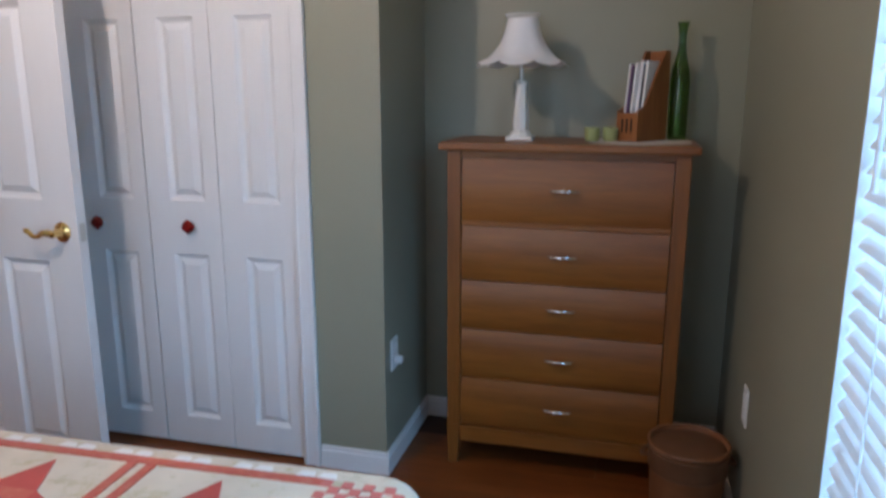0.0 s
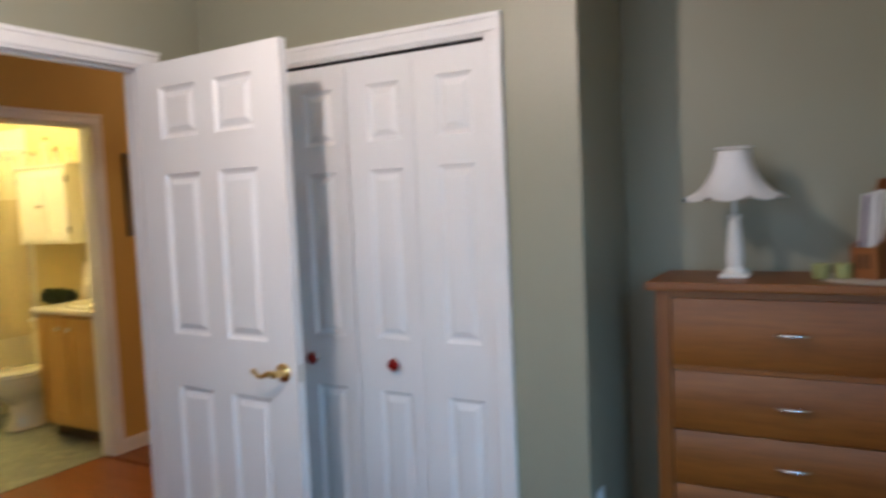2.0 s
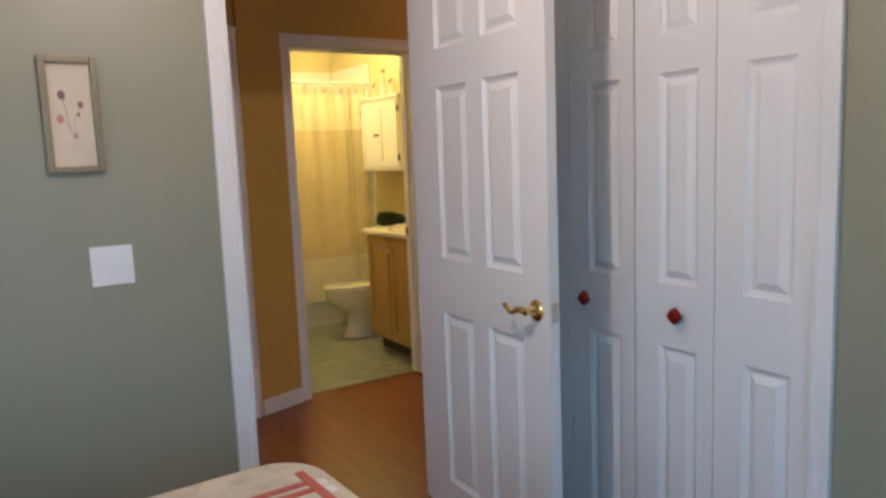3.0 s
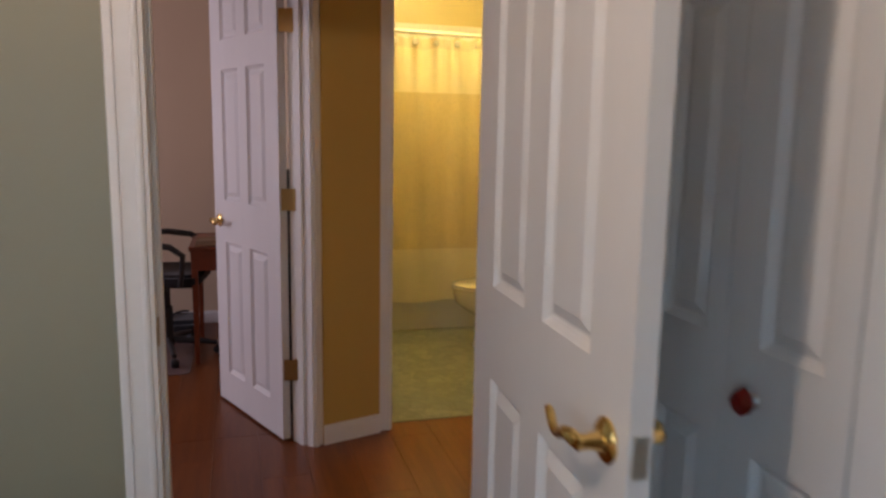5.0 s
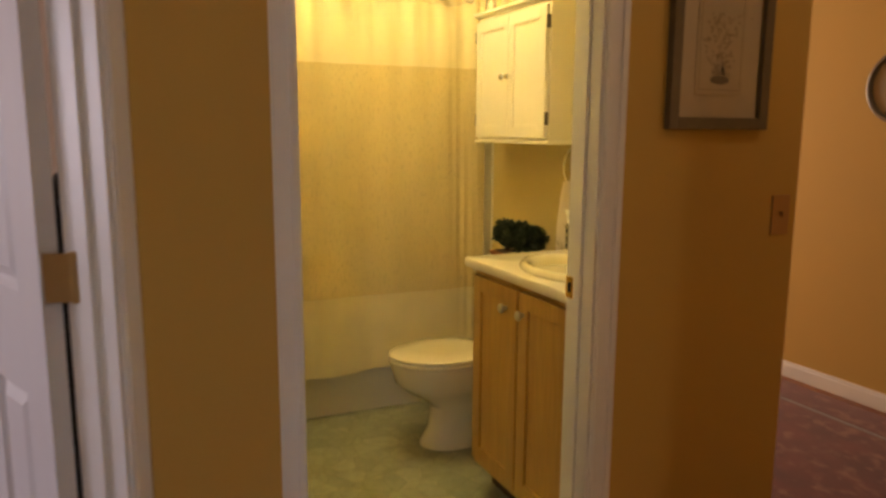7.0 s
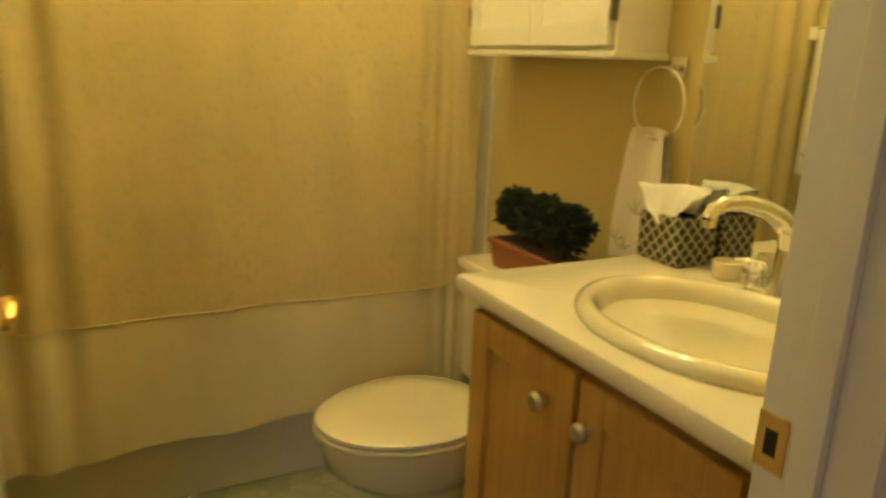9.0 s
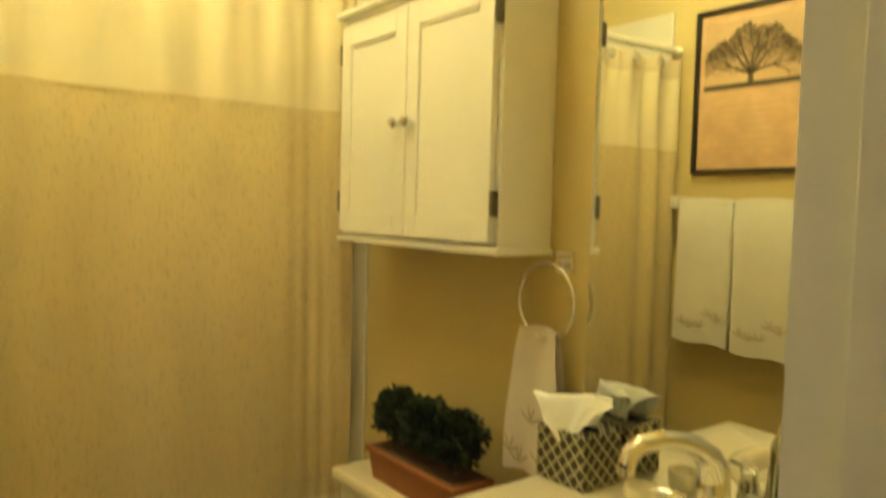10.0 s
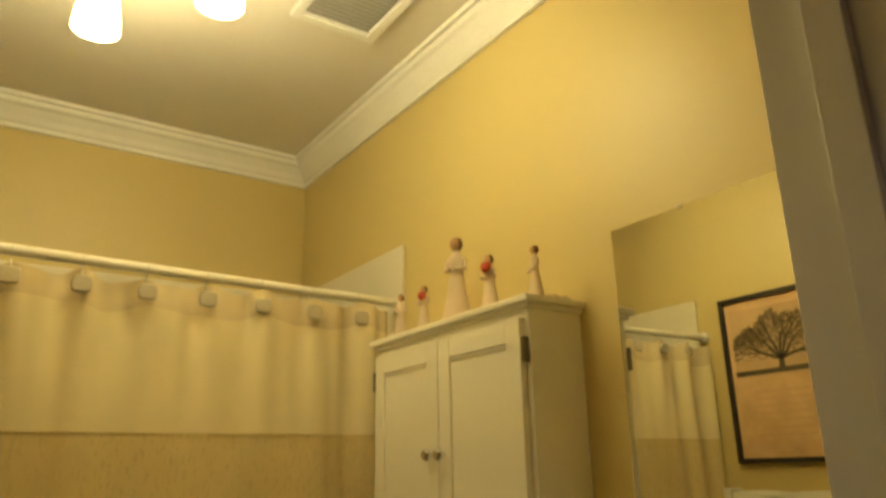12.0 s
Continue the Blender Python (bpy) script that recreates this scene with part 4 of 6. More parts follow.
for i in range(4):
    (xa, za), (xb, zb) = prof[i], prof[i + 1]
    for dz, rev in ((0.0, False), (-0.0016, True)):
        f = [sl.verts.new(v) for v in ((xa, 0, za + dz), (xb, 0, zb + dz), (xb, L, zb + dz), (xa, L, za + dz))]
        sl.faces.new(f[::-1] if rev else f)
slme = mesh_of("slat", shift(sl, Matrix.Rotation(radians(-46), 4, "Y")), PVC)
zz = WZ0 + 0.035
while zz < WZ1 - 0.06:
    s = new("slat", slme)
    s.parent, s.location = bl, (0, WIN0 + 0.009, zz)
    zz += 0.042
part("bottom_rail", boxes(((-0.022, WIN0 + 0.010, WZ0 + 0.004), (0.022, WIN1 - 0.014, WZ0 + 0.020)), bevel=0.003), PVC, bl)
part("wand", tube([(-0.034, WIN1 - 0.13, WZ1 - 0.05), (-0.036, WIN1 - 0.13, 1.22)], 0.005, 8), PVC, bl, "white tilt wand", True)
for cy in (WIN1 - 0.20, (WIN0 + WIN1) / 2):
    part("ladder_cord", tube([(-0.027, cy, WZ1 - 0.05), (-0.027, cy, WZ0 + 0.02)], 0.0012, 6), PVC, bl)
VALRED = cloth("red_valance_cotton", (0.42, 0.035, 0.02), 0.9, 600, 0.1)
va = thing("window_valance", Matrix.Translation((XE - 0.09, 0, 0)), "red cotton window valance with a white tassel", "valance")
bm = bmesh.new()
n = 60
for off in (0.0, 0.004):
    top, low = [], []
    for i in range(n + 1):
        y = 1.06 + (2.62 - 1.06) * i / n
        d = 0.010 * math.sin(i * 0.9)
        top.append(bm.verts.new((d * 0.4 + off, y, 2.28)))
        low.append(bm.verts.new((d + off, y, 1.776 + 0.19 * (1 - abs(1 - (i % 30) / 15)))))
    for i in range(n):
        bm.faces.new((top[i], top[i + 1], low[i + 1], low[i]))
part("drape", bm, VALRED, va, "", True)
part("tassel", lathe([(0.0, 0.0), (0.007, 0.002), (0.006, 0.016), (0.003, 0.024), (0.0, 0.026)], 12), WHITECLOTH, va, "white tassel at the corner", True).location = (0.002, 2.616, 1.754)
part("rod", tube([(0.012, 1.03, 2.27), (0.012, 2.64, 2.27)], 0.009, 10), PVC, va, "", True)
for y in (1.06, 2.60):
    part("bracket", boxes(((0.006, y - 0.008, 2.258), (0.09, y + 0.008, 2.282)), bevel=0.002), PVC, va)
cl = thing("ceiling_light", Matrix.Translation((-0.505, 2.28, CEIL)), "white ceiling pendant with a bare bulb under a shallow shade", "ceiling light")
part("canopy", lathe([(0.0, -0.03), (0.05, -0.03), (0.07, -0.02), (0.075, 0.0), (0.0, 0.0)], 28), TRIM, cl, smooth=True)
part("stem", tube([(0, 0, -0.03), (0, 0, -0.345)], 0.008, 10), BRASS, cl, "", True)
part("shade", lathe([(0.02, -0.34), (0.07, -0.345), (0.11, -0.36), (0.12, -0.375), (0.115, -0.372), (0.105, -0.355), (0.07, -0.350), (0.02, -0.346)], 36), TRIM, cl, "shallow white shade", True)
part("socket", lathe([(0.0, -0.345), (0.018, -0.345), (0.02, -0.38), (0.014, -0.405), (0.0, -0.405)], 18), TRIM, cl, "white lamp socket", True)

# ---- hall ----
PEWTER = plain("dark_pewter_frame", (0.16, 0.14, 0.11), 0.35, 0.5, fine=60, vary=0.15, relief=0.1)
MATBOARD = plain("beige_mat_board", (0.48, 0.40, 0.27), 0.8, fine=40, vary=0.04, relief=0.05)
PRINT = plain("aged_engraving_paper", (0.47, 0.39, 0.26), 0.8, fine=30, coarse=5, vary=0.10, relief=0.05)
hp = framed("urn_picture", Matrix.Translation((BX, 4.516, 1.615)) @ EAST, 0.352, 0.52, 0.032, PEWTER, "framed urn engraving in a dark pewter frame", 0.024, 0.06, None, MATBOARD, PRINT)
INK = plain("brown_ink", (0.15, 0.12, 0.08), 0.8)
part("urn_base", shift(lathe([(0.0, 0.0), (0.034, 0.0), (0.030, 0.0006), (0.0, 0.001)], 24, (1, 0.36)), Matrix.Translation((0, -0.0106, -0.128)) @ Matrix.Rotation(radians(90), 4, "X")), INK, hp, "dark printed urn foot")
SEPIA = plain("sepia_ink", (0.30, 0.25, 0.165), 0.8)
rnd = random.Random(31)
leaves = bmesh.new()
for k in range(150):
    t = rnd.random()
    lx, lz = rnd.gauss(0, 0.020 + 0.012 * t), -0.125 + 0.165 * t
    la, ll, lw = rnd.uniform(-1.2, 1.2), rnd.uniform(0.008, 0.020), rnd.uniform(0.0016, 0.0036)
    ux, uz = math.sin(la), math.cos(la)
    leaves.faces.new([leaves.verts.new(v) for v in ((lx, -0.0108, lz), (lx + ux * ll * 0.5 + uz * lw, -0.0108, lz + uz * ll * 0.5 - ux * lw), (lx + ux * ll, -0.0108, lz + uz * ll), (lx + ux * ll * 0.5 - uz * lw, -0.0108, lz + uz * ll * 0.5 + ux * lw))])
tagged(part("bouquet", leaves, SEPIA, hp), "faint printed bouquet of leaves and stems", kind="stuff")
part("plate_line", boxes(((-0.074, -0.0110, -0.155), (-0.0725, -0.0104, 0.155)), ((0.0725, -0.0110, -0.155), (0.074, -0.0104, 0.155)), ((-0.0725, -0.0110, -0.155), (0.0725, -0.0104, -0.1535)), ((-0.0725, -0.0110, 0.1535), (0.0725, -0.0104, 0.155))), SEPIA, hp, "thin printed border line")
OCHREPLATE = plain("ochre_painted_plate", (0.40, 0.22, 0.075), 0.4, vary=0.04, relief=0.0)
hs = wall_plate("light_switch", Matrix.Translation((BX, 4.793, 1.108)) @ EAST, 0.07, 0.117, "light switch", "ochre painted single light switch in the hall", OCHREPLATE)
part("toggle", boxes(((-0.004, -0.016, -0.004), (0.004, -0.005, 0.012)), bevel=0.0015), OCHREPLATE, hs)
ck = thing("wall_clock", Matrix.Translation((-3.945, 6.39, 1.57)) @ Matrix.Rotation(radians(90), 4, "X"), "round dark framed wall clock", "clock")
part("rim", tube([(0.165 * math.cos(2 * math.pi * i / 48), 0.165 * math.sin(2 * math.pi * i / 48), 0.014) for i in range(48)], 0.014, 10, True), PEWTER, ck, "dark round rim", True)
part("face", lathe([(0.0, 0.0), (0.158, 0.0), (0.158, 0.008), (0.0, 0.009)], 48), plain("clock_face", (0.30, 0.24, 0.15), 0.6), ck, "tan clock face")
for a, l in ((35, 0.09), (-80, 0.12)):
    part("clock_hand", boxes(((-0.003, 0, 0.010), (0.003, l, 0.012))), DARK, ck).rotation_euler = (0, 0, radians(a))
RUG = cloth("red_rug_pile", (0.105, 0.018, 0.010), 0.95, 300, 0.3, (11.0, (0.19, 0.075, 0.042)))
rg = thing("area_rug", Matrix.Translation((0, 0, 0)), "dark red patterned area rug on the living room floor", "rug")
part("field", boxes(((-5.2, 5.02, 0.001), (-2.6, 6.05, 0.010)), bevel=0.002), RUG, rg)
part("border", boxes(((-5.2, 6.052, 0.001), (-2.6, 6.075, 0.0105)), bevel=0.002), cloth("grey_rug_binding", (0.18, 0.15, 0.14), 0.95, 300), rg, "grey rug border")
part("margin", boxes(((-5.2, 6.077, 0.001), (-2.6, 6.30, 0.010)), bevel=0.002), RUG, rg)

# ---- office ----
MESHCLOTH = cloth("black_chair_fabric", (0.018, 0.018, 0.02), 0.9, 500)


def office_chair():
    d = thing("office_chair", Matrix.Translation((-4.66, 2.27, 0.004)) @ Matrix.Rotation(radians(-8), 4, "Z"), "black fabric office chair with arms on casters", "chair")
    part("seat", shift(prism(rounded(-0.24, 0.24, -0.23, 0.24, 0.10), 0.455, 0.535, 0.02), Matrix()), MESHCLOTH, d, "", True)
    bk = prism(rounded(-0.235, 0.235, -0.30, 0.30, 0.12), -0.038, 0.038, 0.022)
    shift(bk, Matrix.Translation((0, -0.265, 0.785)) @ Matrix.Rotation(radians(17), 4, "X") @ Matrix.Rotation(radians(90), 4, "X"))
    part("backrest", bk, MESHCLOTH, d, "", True)
    part("back_bar", tube([(0, -0.10, 0.45), (0, -0.27, 0.46), (0, -0.30, 0.60)], 0.022, 10), BLACKP, d, "", True)
    part("gas_lift", lathe([(0.0, 0.09), (0.036, 0.09), (0.036, 0.30), (0.026, 0.31), (0.026, 0.46), (0.0, 0.46)], 20), BLACKP, d, "", True)
    part("tilt_lever", tube([(0.02, 0.02, 0.44), (0.20, 0.05, 0.43)], 0.006, 8), BLACKP, d, "", True)
    for s in (-1, 1):
        pts = [(s * 0.25, 0.14, 0.47), (s * 0.285, 0.16, 0.56), (s * 0.29, 0.17, 0.655), (s * 0.29, 0.10, 0.705), (s * 0.29, -0.04, 0.722), (s * 0.285, -0.18, 0.715), (s * 0.26, -0.27, 0.69)]
        part("armrest", tube(pts, [0.014, 0.015, 0.017, 0.019, 0.019, 0.017, 0.013], 12), BLACKP, d, "curved black arm", True)
    part("hub", lathe([(0.0, 0.065), (0.045, 0.065), (0.045, 0.105), (0.0, 0.115)], 20), BLACKP, d, "", True)
    for i in range(5):
        a = radians(72 * i + 20)
        c, s = math.cos(a), math.sin(a)
        part("base_arm", tube([(c * 0.03, s * 0.03, 0.092), (c * 0.18, s * 0.18, 0.083), (c * 0.29, s * 0.29, 0.066)], [0.023, 0.019, 0.014], 10), BLACKP, d, "", True)
        w = lathe([(0.0, -0.022), (0.022, -0.022), (0.026, -0.017), (0.026, 0.017), (0.022, 0.022), (0.0, 0.022)], 18)
        shift(w, Matrix.Translation((c * 0.295, s * 0.295, 0.027)) @ Matrix.Rotation(a, 4, "Z") @ Matrix.Rotation(radians(90), 4, "X"))
        part("caster", w, BLACKP, d, "twin black caster", True)


office_chair()
dk = thing("desk", Matrix.Translation((0, 0, 0)), "red mahogany writing desk with tapered legs", "desk")
part("top", boxes(((-5.05, 2.425, 0.675), (-4.40, 2.995, 0.70)), bevel=0.005), DESKWOOD, dk)
part("apron", boxes(((-4.43, 2.45, 0.56), (-4.412, 2.98, 0.675))), DESKWOOD, dk)
part("apron", boxes(((-5.03, 2.452, 0.56), (-4.43, 2.47, 0.675))), DESKWOOD, dk)
for x in (-4.45, -5.03):
    for y in (2.435, 2.945):
        leg = boxes(((x, y, 0), (x + 0.04, y + 0.04, 0.675)), bevel=0.002)
        for v in leg.verts:
            if v.co.z < 0.1:
                v.co.x, v.co.y = x + 0.02 + (v.co.x - x - 0.02) * 0.6, y + 0.02 + (v.co.y - y - 0.02) * 0.6
        part("leg", leg, DESKWOOD, dk)
fo = solid("folder_stack", boxes(((-4.62, 2.46, 0.70), (-4.44, 2.60, 0.716)), ((-4.61, 2.465, 0.716), (-4.45, 2.60, 0.732)), bevel=0.002), plain("tan_folder_card", (0.30, 0.20, 0.12), 0.7), "small stack of tan folders on the desk", "folders")
solid("desk_case", boxes(((-4.72, 2.62, 0.70), (-4.44, 2.80, 0.742)), bevel=0.006), BLACKP, "flat black case on the desk", "case")
bag = thing("floor_bag", Matrix.Translation((-5.20, 2.25, 0.0)), "dark fabric bag lying on the floor by the wall", "bag")
part("body", prism(rounded(-0.14, 0.14, -0.20, 0.20, 0.06), 0.001, 0.105, 0.03), MESHCLOTH, bag, "", True)
part("strap", tube([(0.142 * math.cos(math.pi * i / 12), -0.10 + 0.20 * i / 12, 0.108 + 0.012 * math.sin(math.pi * i / 12)) for i in range(13)], 0.008, 8), BLACKP, bag, "black carrying strap", True)
CLEARMAT = plain("clouded_plastic_mat", (0.20, 0.13, 0.12), 0.25, vary=0.05, relief=0.1)
solid("chair_mat", prism(rounded(-5.25, -4.24, 1.7, 2.42, 0.06), 0.0015, 0.004), CLEARMAT, "clouded plastic chair mat on the floor", "chair mat")
ORANGEWOOD = wood("orange_oak_frame", (0.28, 0.10, 0.03), (0.40, 0.16, 0.05), 2, 0.4)
BLUEMAT = plain("slate_blue_mat_board", (0.10, 0.15, 0.24), 0.8, vary=0.05)
framed("office_picture", Matrix.Translation((-5.42, 1.76, 1.63)) @ EAST, 0.54, 0.76, 0.035, ORANGEWOOD, "framed print with slate blue mat in orange oak frame", 0.022, 0.075, None, BLUEMAT, PAPER)
bs = thing("storage_rack", Matrix.Translation((-3.62, 2.925, 0.0)), "tall black rack standing behind the office door", "rack")
part("post", boxes(((-0.10, -0.05, 0), (0.10, 0.05, 1.18)), bevel=0.01), BLACKP, bs)
part("hook", tube([(-0.05, -0.045, 1.17), (-0.05, -0.05, 1.215), (0.0, -0.03, 1.235), (0.05, -0.045, 1.20), (0.06, -0.045, 1.17)], 0.012, 8), BLACKP, bs, "", True)

# ---- bathroom ----
TUBWHITE = plain("white_tub_acrylic", (0.70, 0.65, 0.52), 0.5, vary=0.03, relief=0.0)
tb = thing("bathtub", Matrix.Translation((0, 0, 0)), "white acrylic bathtub behind the shower curtain", "bathtub")
bm = boxes(((-4.925, TY0 + 0.002, 0.002), (-4.905, TY1 - 0.002, 0.385)), bevel=0.003)
part("apron", bm, TUBWHITE, tb)
part("rim", boxes(((-4.985, TY0 + 0.002, 0.380), (-4.895, TY1 - 0.002, 0.410)), bevel=0.008), TUBWHITE, tb)
part("basin", boxes(((-5.60, TY0 + 0.01, 0.002), (-4.93, TY1 - 0.01, 0.10)), ((-5.60, TY0 + 0.01, 0.10), (-5.54, TY1 - 0.01, 0.40)), bevel=0.004), TUBWHITE, tb)
ts = thing("tub_surround", Matrix.Translation((0, 0, 0)), "white tub surround panels on the walls", "tub surround", kind="structure")
part("panel", boxes(((TXW + 0.012, TY1 - 0.010, 0.41), (-4.838, TY1 - 0.001, 2.195)), bevel=0.003), TUBWHITE, ts)
part("panel", boxes(((TXW + 0.012, TY0 + 0.001, 0.41), (-4.885, TY0 + 0.010, 2.195)), bevel=0.003), TUBWHITE, ts)
part("panel", boxes(((TXW + 0.001, TY0 + 0.012, 0.41), (TXW + 0.010, TY1 - 0.012, 2.195)), bevel=0.003), TUBWHITE, ts)
RODM = plain("cream_enamel_rod", (0.78, 0.74, 0.62), 0.25, vary=0.03, relief=0.0)
rd = thing("shower_rod", Matrix.Translation((0, 0, 0)), "cream shower curtain rod across the tub", "curtain rod")
part("bar", tube([(-4.862, TY0 + 0.012, 2.036), (-4.862, TY1 - 0.012, 2.018)], 0.0125, 14), RODM, rd, "", True)
for y, z in ((TY0 + 0.011, 2.036), (TY1 - 0.011, 2.018)):
    part("flange", shift(lathe([(0.0, -0.01), (0.022, -0.01), (0.022, 0.0), (0.015, 0.010), (0.0, 0.012)], 20), Matrix.Translation((-4.862, y, z)) @ Matrix.Rotation(radians(90 if y > 4 else -90), 4, "X")), RODM, rd, "", True)

C0, C1 = 3.285, 4.655
CREAM = cloth("cream_curtain_cotton", (0.73, 0.63, 0.375), 0.85, 900, 0.04)
LINEN = cloth("natural_linen_slub", (0.62, 0.495, 0.235), 0.9, 900, 0.07, (110.0, (0.53, 0.425, 0.21)), (1, 1, 0.35))


HEADING = cloth("tan_curtain_heading", (0.62, 0.515, 0.31), 0.9, 900, 0.12)


def curtain_x(y, z):
    """Soft folds, pinched at the hooks, gathered toward the far end and falling flatter near the hem."""
    u = (y - C0) / (C1 - C0)
    g = max(0.0, (u - 0.84) / 0.16)
    left = max(0.0, (0.24 - u) / 0.24)
    x = 0.012 * math.sin(9.0 * u + 0.6 * math.sin(5 * u)) + 0.006 * math.sin(19 * u + 0.5 * z) + 0.006 * math.sin(31 * u + 1.3 * z) * (0.4 + 0.6 * u) + 0.002 * math.sin(57 * u + 2.0 + 0.8 * z)
    x += left * 0.022 * math.sin(2 * math.pi * u / 0.085 + 0.4 * z)
    x += g * (0.003 + 0.004 * math.sin(3.1 * z + 40 * u)) * math.sin(2 * math.pi * (u - 0.80) / 0.038 + 1.5 * math.sin(20 * u))
    top = max(0.0, (z - 1.45) / 0.55)
    k = (y - 3.42) / 0.143
    x += top * 0.013 * math.sin(2 * math.pi * k + 0.8 * math.sin(2.3 * k)) + top * top * 0.006 * math.sin(4 * math.pi * k + 1.1 + 3 * z)
    x += 0.0005 * math.sin(140 * u + 7 * z) * math.sin(9 * z + 13 * u)
    return -4.858 + 0.012 * (1 - z / 2) + x * (0.75 + 0.25 * z / 2)


def curtain_band(z0, z1, material, name, parent, label, off=0.0, hem=0.0):
    ny, nz = 300, max(4, int((z1 - z0) / 0.04))
    bm = bmesh.new()
    for back in (0.0, -0.0015):
        grid = []
        for j in range(nz + 1):
            row = []
            for i in range(ny + 1):
                y = C0 + (C1 - C0) * i / ny
                z = z0 + (z1 - z0) * j / nz
                if j == 0 and hem:
                    z += hem * math.sin(14 * y) + 0.02 * (3.9 - y) * -1
                if j == 0 and z0 > 1.9:
                    z -= 0.010 * abs(math.sin(math.pi * (y - 3.42) / 0.143)) + 0.008 * math.sin(23 * y)
                if j == nz and z1 > 1.95:
                    z -= 0.016 * abs(math.sin(math.pi * (y - 3.42) / 0.143)) + 0.003 * math.sin(60 * y)
                row.append(bm.verts.new((curtain_x(y, z) + off + back, y, z)))
            grid.append(row)
        for j in range(nz):
            for i in range(ny):
                bm.faces.new((grid[j][i], grid[j][i + 1], grid[j + 1][i + 1], grid[j + 1][i]))
    return part(name, bm, material, parent, label, True)


cu = thing("shower_curtain", Matrix.Translation((0, 0, 0)), "cream and linen banded shower curtain drawn across the tub", "shower curtain")
curtain_band(1.636, 1.940, CREAM, "top_band", cu, "cream cotton top band")
curtain_band(1.932, 2.004, HEADING, "heading", cu, "tan scalloped heading under the hooks", 0.0015)
curtain_band(0.585, 1.640, LINEN, "linen_band", cu, "natural linen middle band", 0.002)
curtain_band(0.215, 0.588, CREAM, "hem_band", cu, "cream cotton hem band", 0.0, 0.006)
for z in (1.638, 0.587):
    bm = tube([(curtain_x(C0 + (C1 - C0) * i / 200, z) + 0.0028, C0 + (C1 - C0) * i / 200, z) for i in range(201)], 0.0016, 6)
    part("seam", bm, LINEN, cu, "stitched seam", True)
RINGS = plain("pebble_grey_hook", (0.44, 0.39, 0.28), 0.5, vary=0.1, relief=0.1)
for k in range(9):
    y = 3.42 + 0.143 * k
    hk = thing("curtain_hook", Matrix.Translation((-4.862, y, 2.034 - 0.0114 * (y - 3.13))), "curtain hook with a grey stone disc", "curtain hook", "hooks along the rod")
    part("ring", tube([(0.0165 * math.sin(2 * math.pi * i / 20), 0, 0.0165 * math.cos(2 * math.pi * i / 20) - 0.002) for i in range(20)], 0.0016, 6, True), NICKEL, hk, "thin wire ring", True)
    part("link", tube([(0.004, 0, -0.0185), (0.026, 0, -0.045)], 0.0014, 6), NICKEL, hk, "", True)
    part("disc", shift(lathe([(0.0, -0.006), (0.018, -0.006), (0.0215, -0.002), (0.0215, 0.002), (0.018, 0.006), (0.0, 0.0065)], 24, (1.08, 0.95), flute=lambda a, z: 1 / max(abs(math.cos(a)), abs(math.sin(a))) ** 0.45), Matrix.Translation((0.030, 0, -0.062)) @ Matrix.Rotation(radians(90), 4, "Y") @ Matrix.Rotation(radians(90), 4, "Z")), RINGS, hk, "grey square stone", True)

# vanity
VX0, VX1, VY = -4.015, TX - 0.004, 4.200
vn = thing("vanity_cabinet", Matrix.Translation((0, 0, 0)), "maple bathroom vanity cabinet with two doors", "cabinet")
part("body", boxes(((VX0, VY, 0.105), (VX1, TY1 - 0.003, 0.858)), bevel=0.002), MAPLE, vn)
part("toe_kick", boxes(((VX0 + 0.01, VY + 0.075, 0.002), (VX1, TY1 - 0.003, 0.105))), plain("dark_toe_kick", (0.08, 0.05, 0.03), 0.6), vn, "dark recessed toe kick")
for x0, x1, kx in ((-4.000, -3.692, -3.760), (-3.678, -3.385, -3.648)):
    z0, z1, y = 0.135, 0.835, VY
    dr = part("door", boxes(((x0 + 0.05, y - 0.010, z0 + 0.05), (x1 - 0.05, y - 0.003, z1 - 0.05))), MAPLE, vn)
    for nm, a, c in (("stile", (x0, z0), (x0 + 0.055, z1)), ("stile", (x1 - 0.055, z0), (x1, z1)), ("rail", (x0 + 0.055, z0), (x1 - 0.055, z0 + 0.055)), ("rail", (x0 + 0.055, z1 - 0.055), (x1 - 0.055, z1))):
        part(nm, boxes(((a[0], y - 0.019, a[1]), (c[0], y - 0.001, c[1])), bevel=0.003), MAPLE, dr)
    kn = lathe([(0.0, 0.0), (0.007, 0.0), (0.006, 0.010), (0.015, 0.016), (0.0165, 0.022), (0.011, 0.028), (0.0, 0.029)], 24)
    part("knob", shift(kn, Matrix.Translation((kx, y - 0.018, 0.763)) @ Matrix.Rotation(radians(90), 4, "X")), NICKEL, dr, "round nickel knob", True)

SC, SRX, SRY = (-3.632, 4.392), 0.245, 0.188
CZ = 0.895


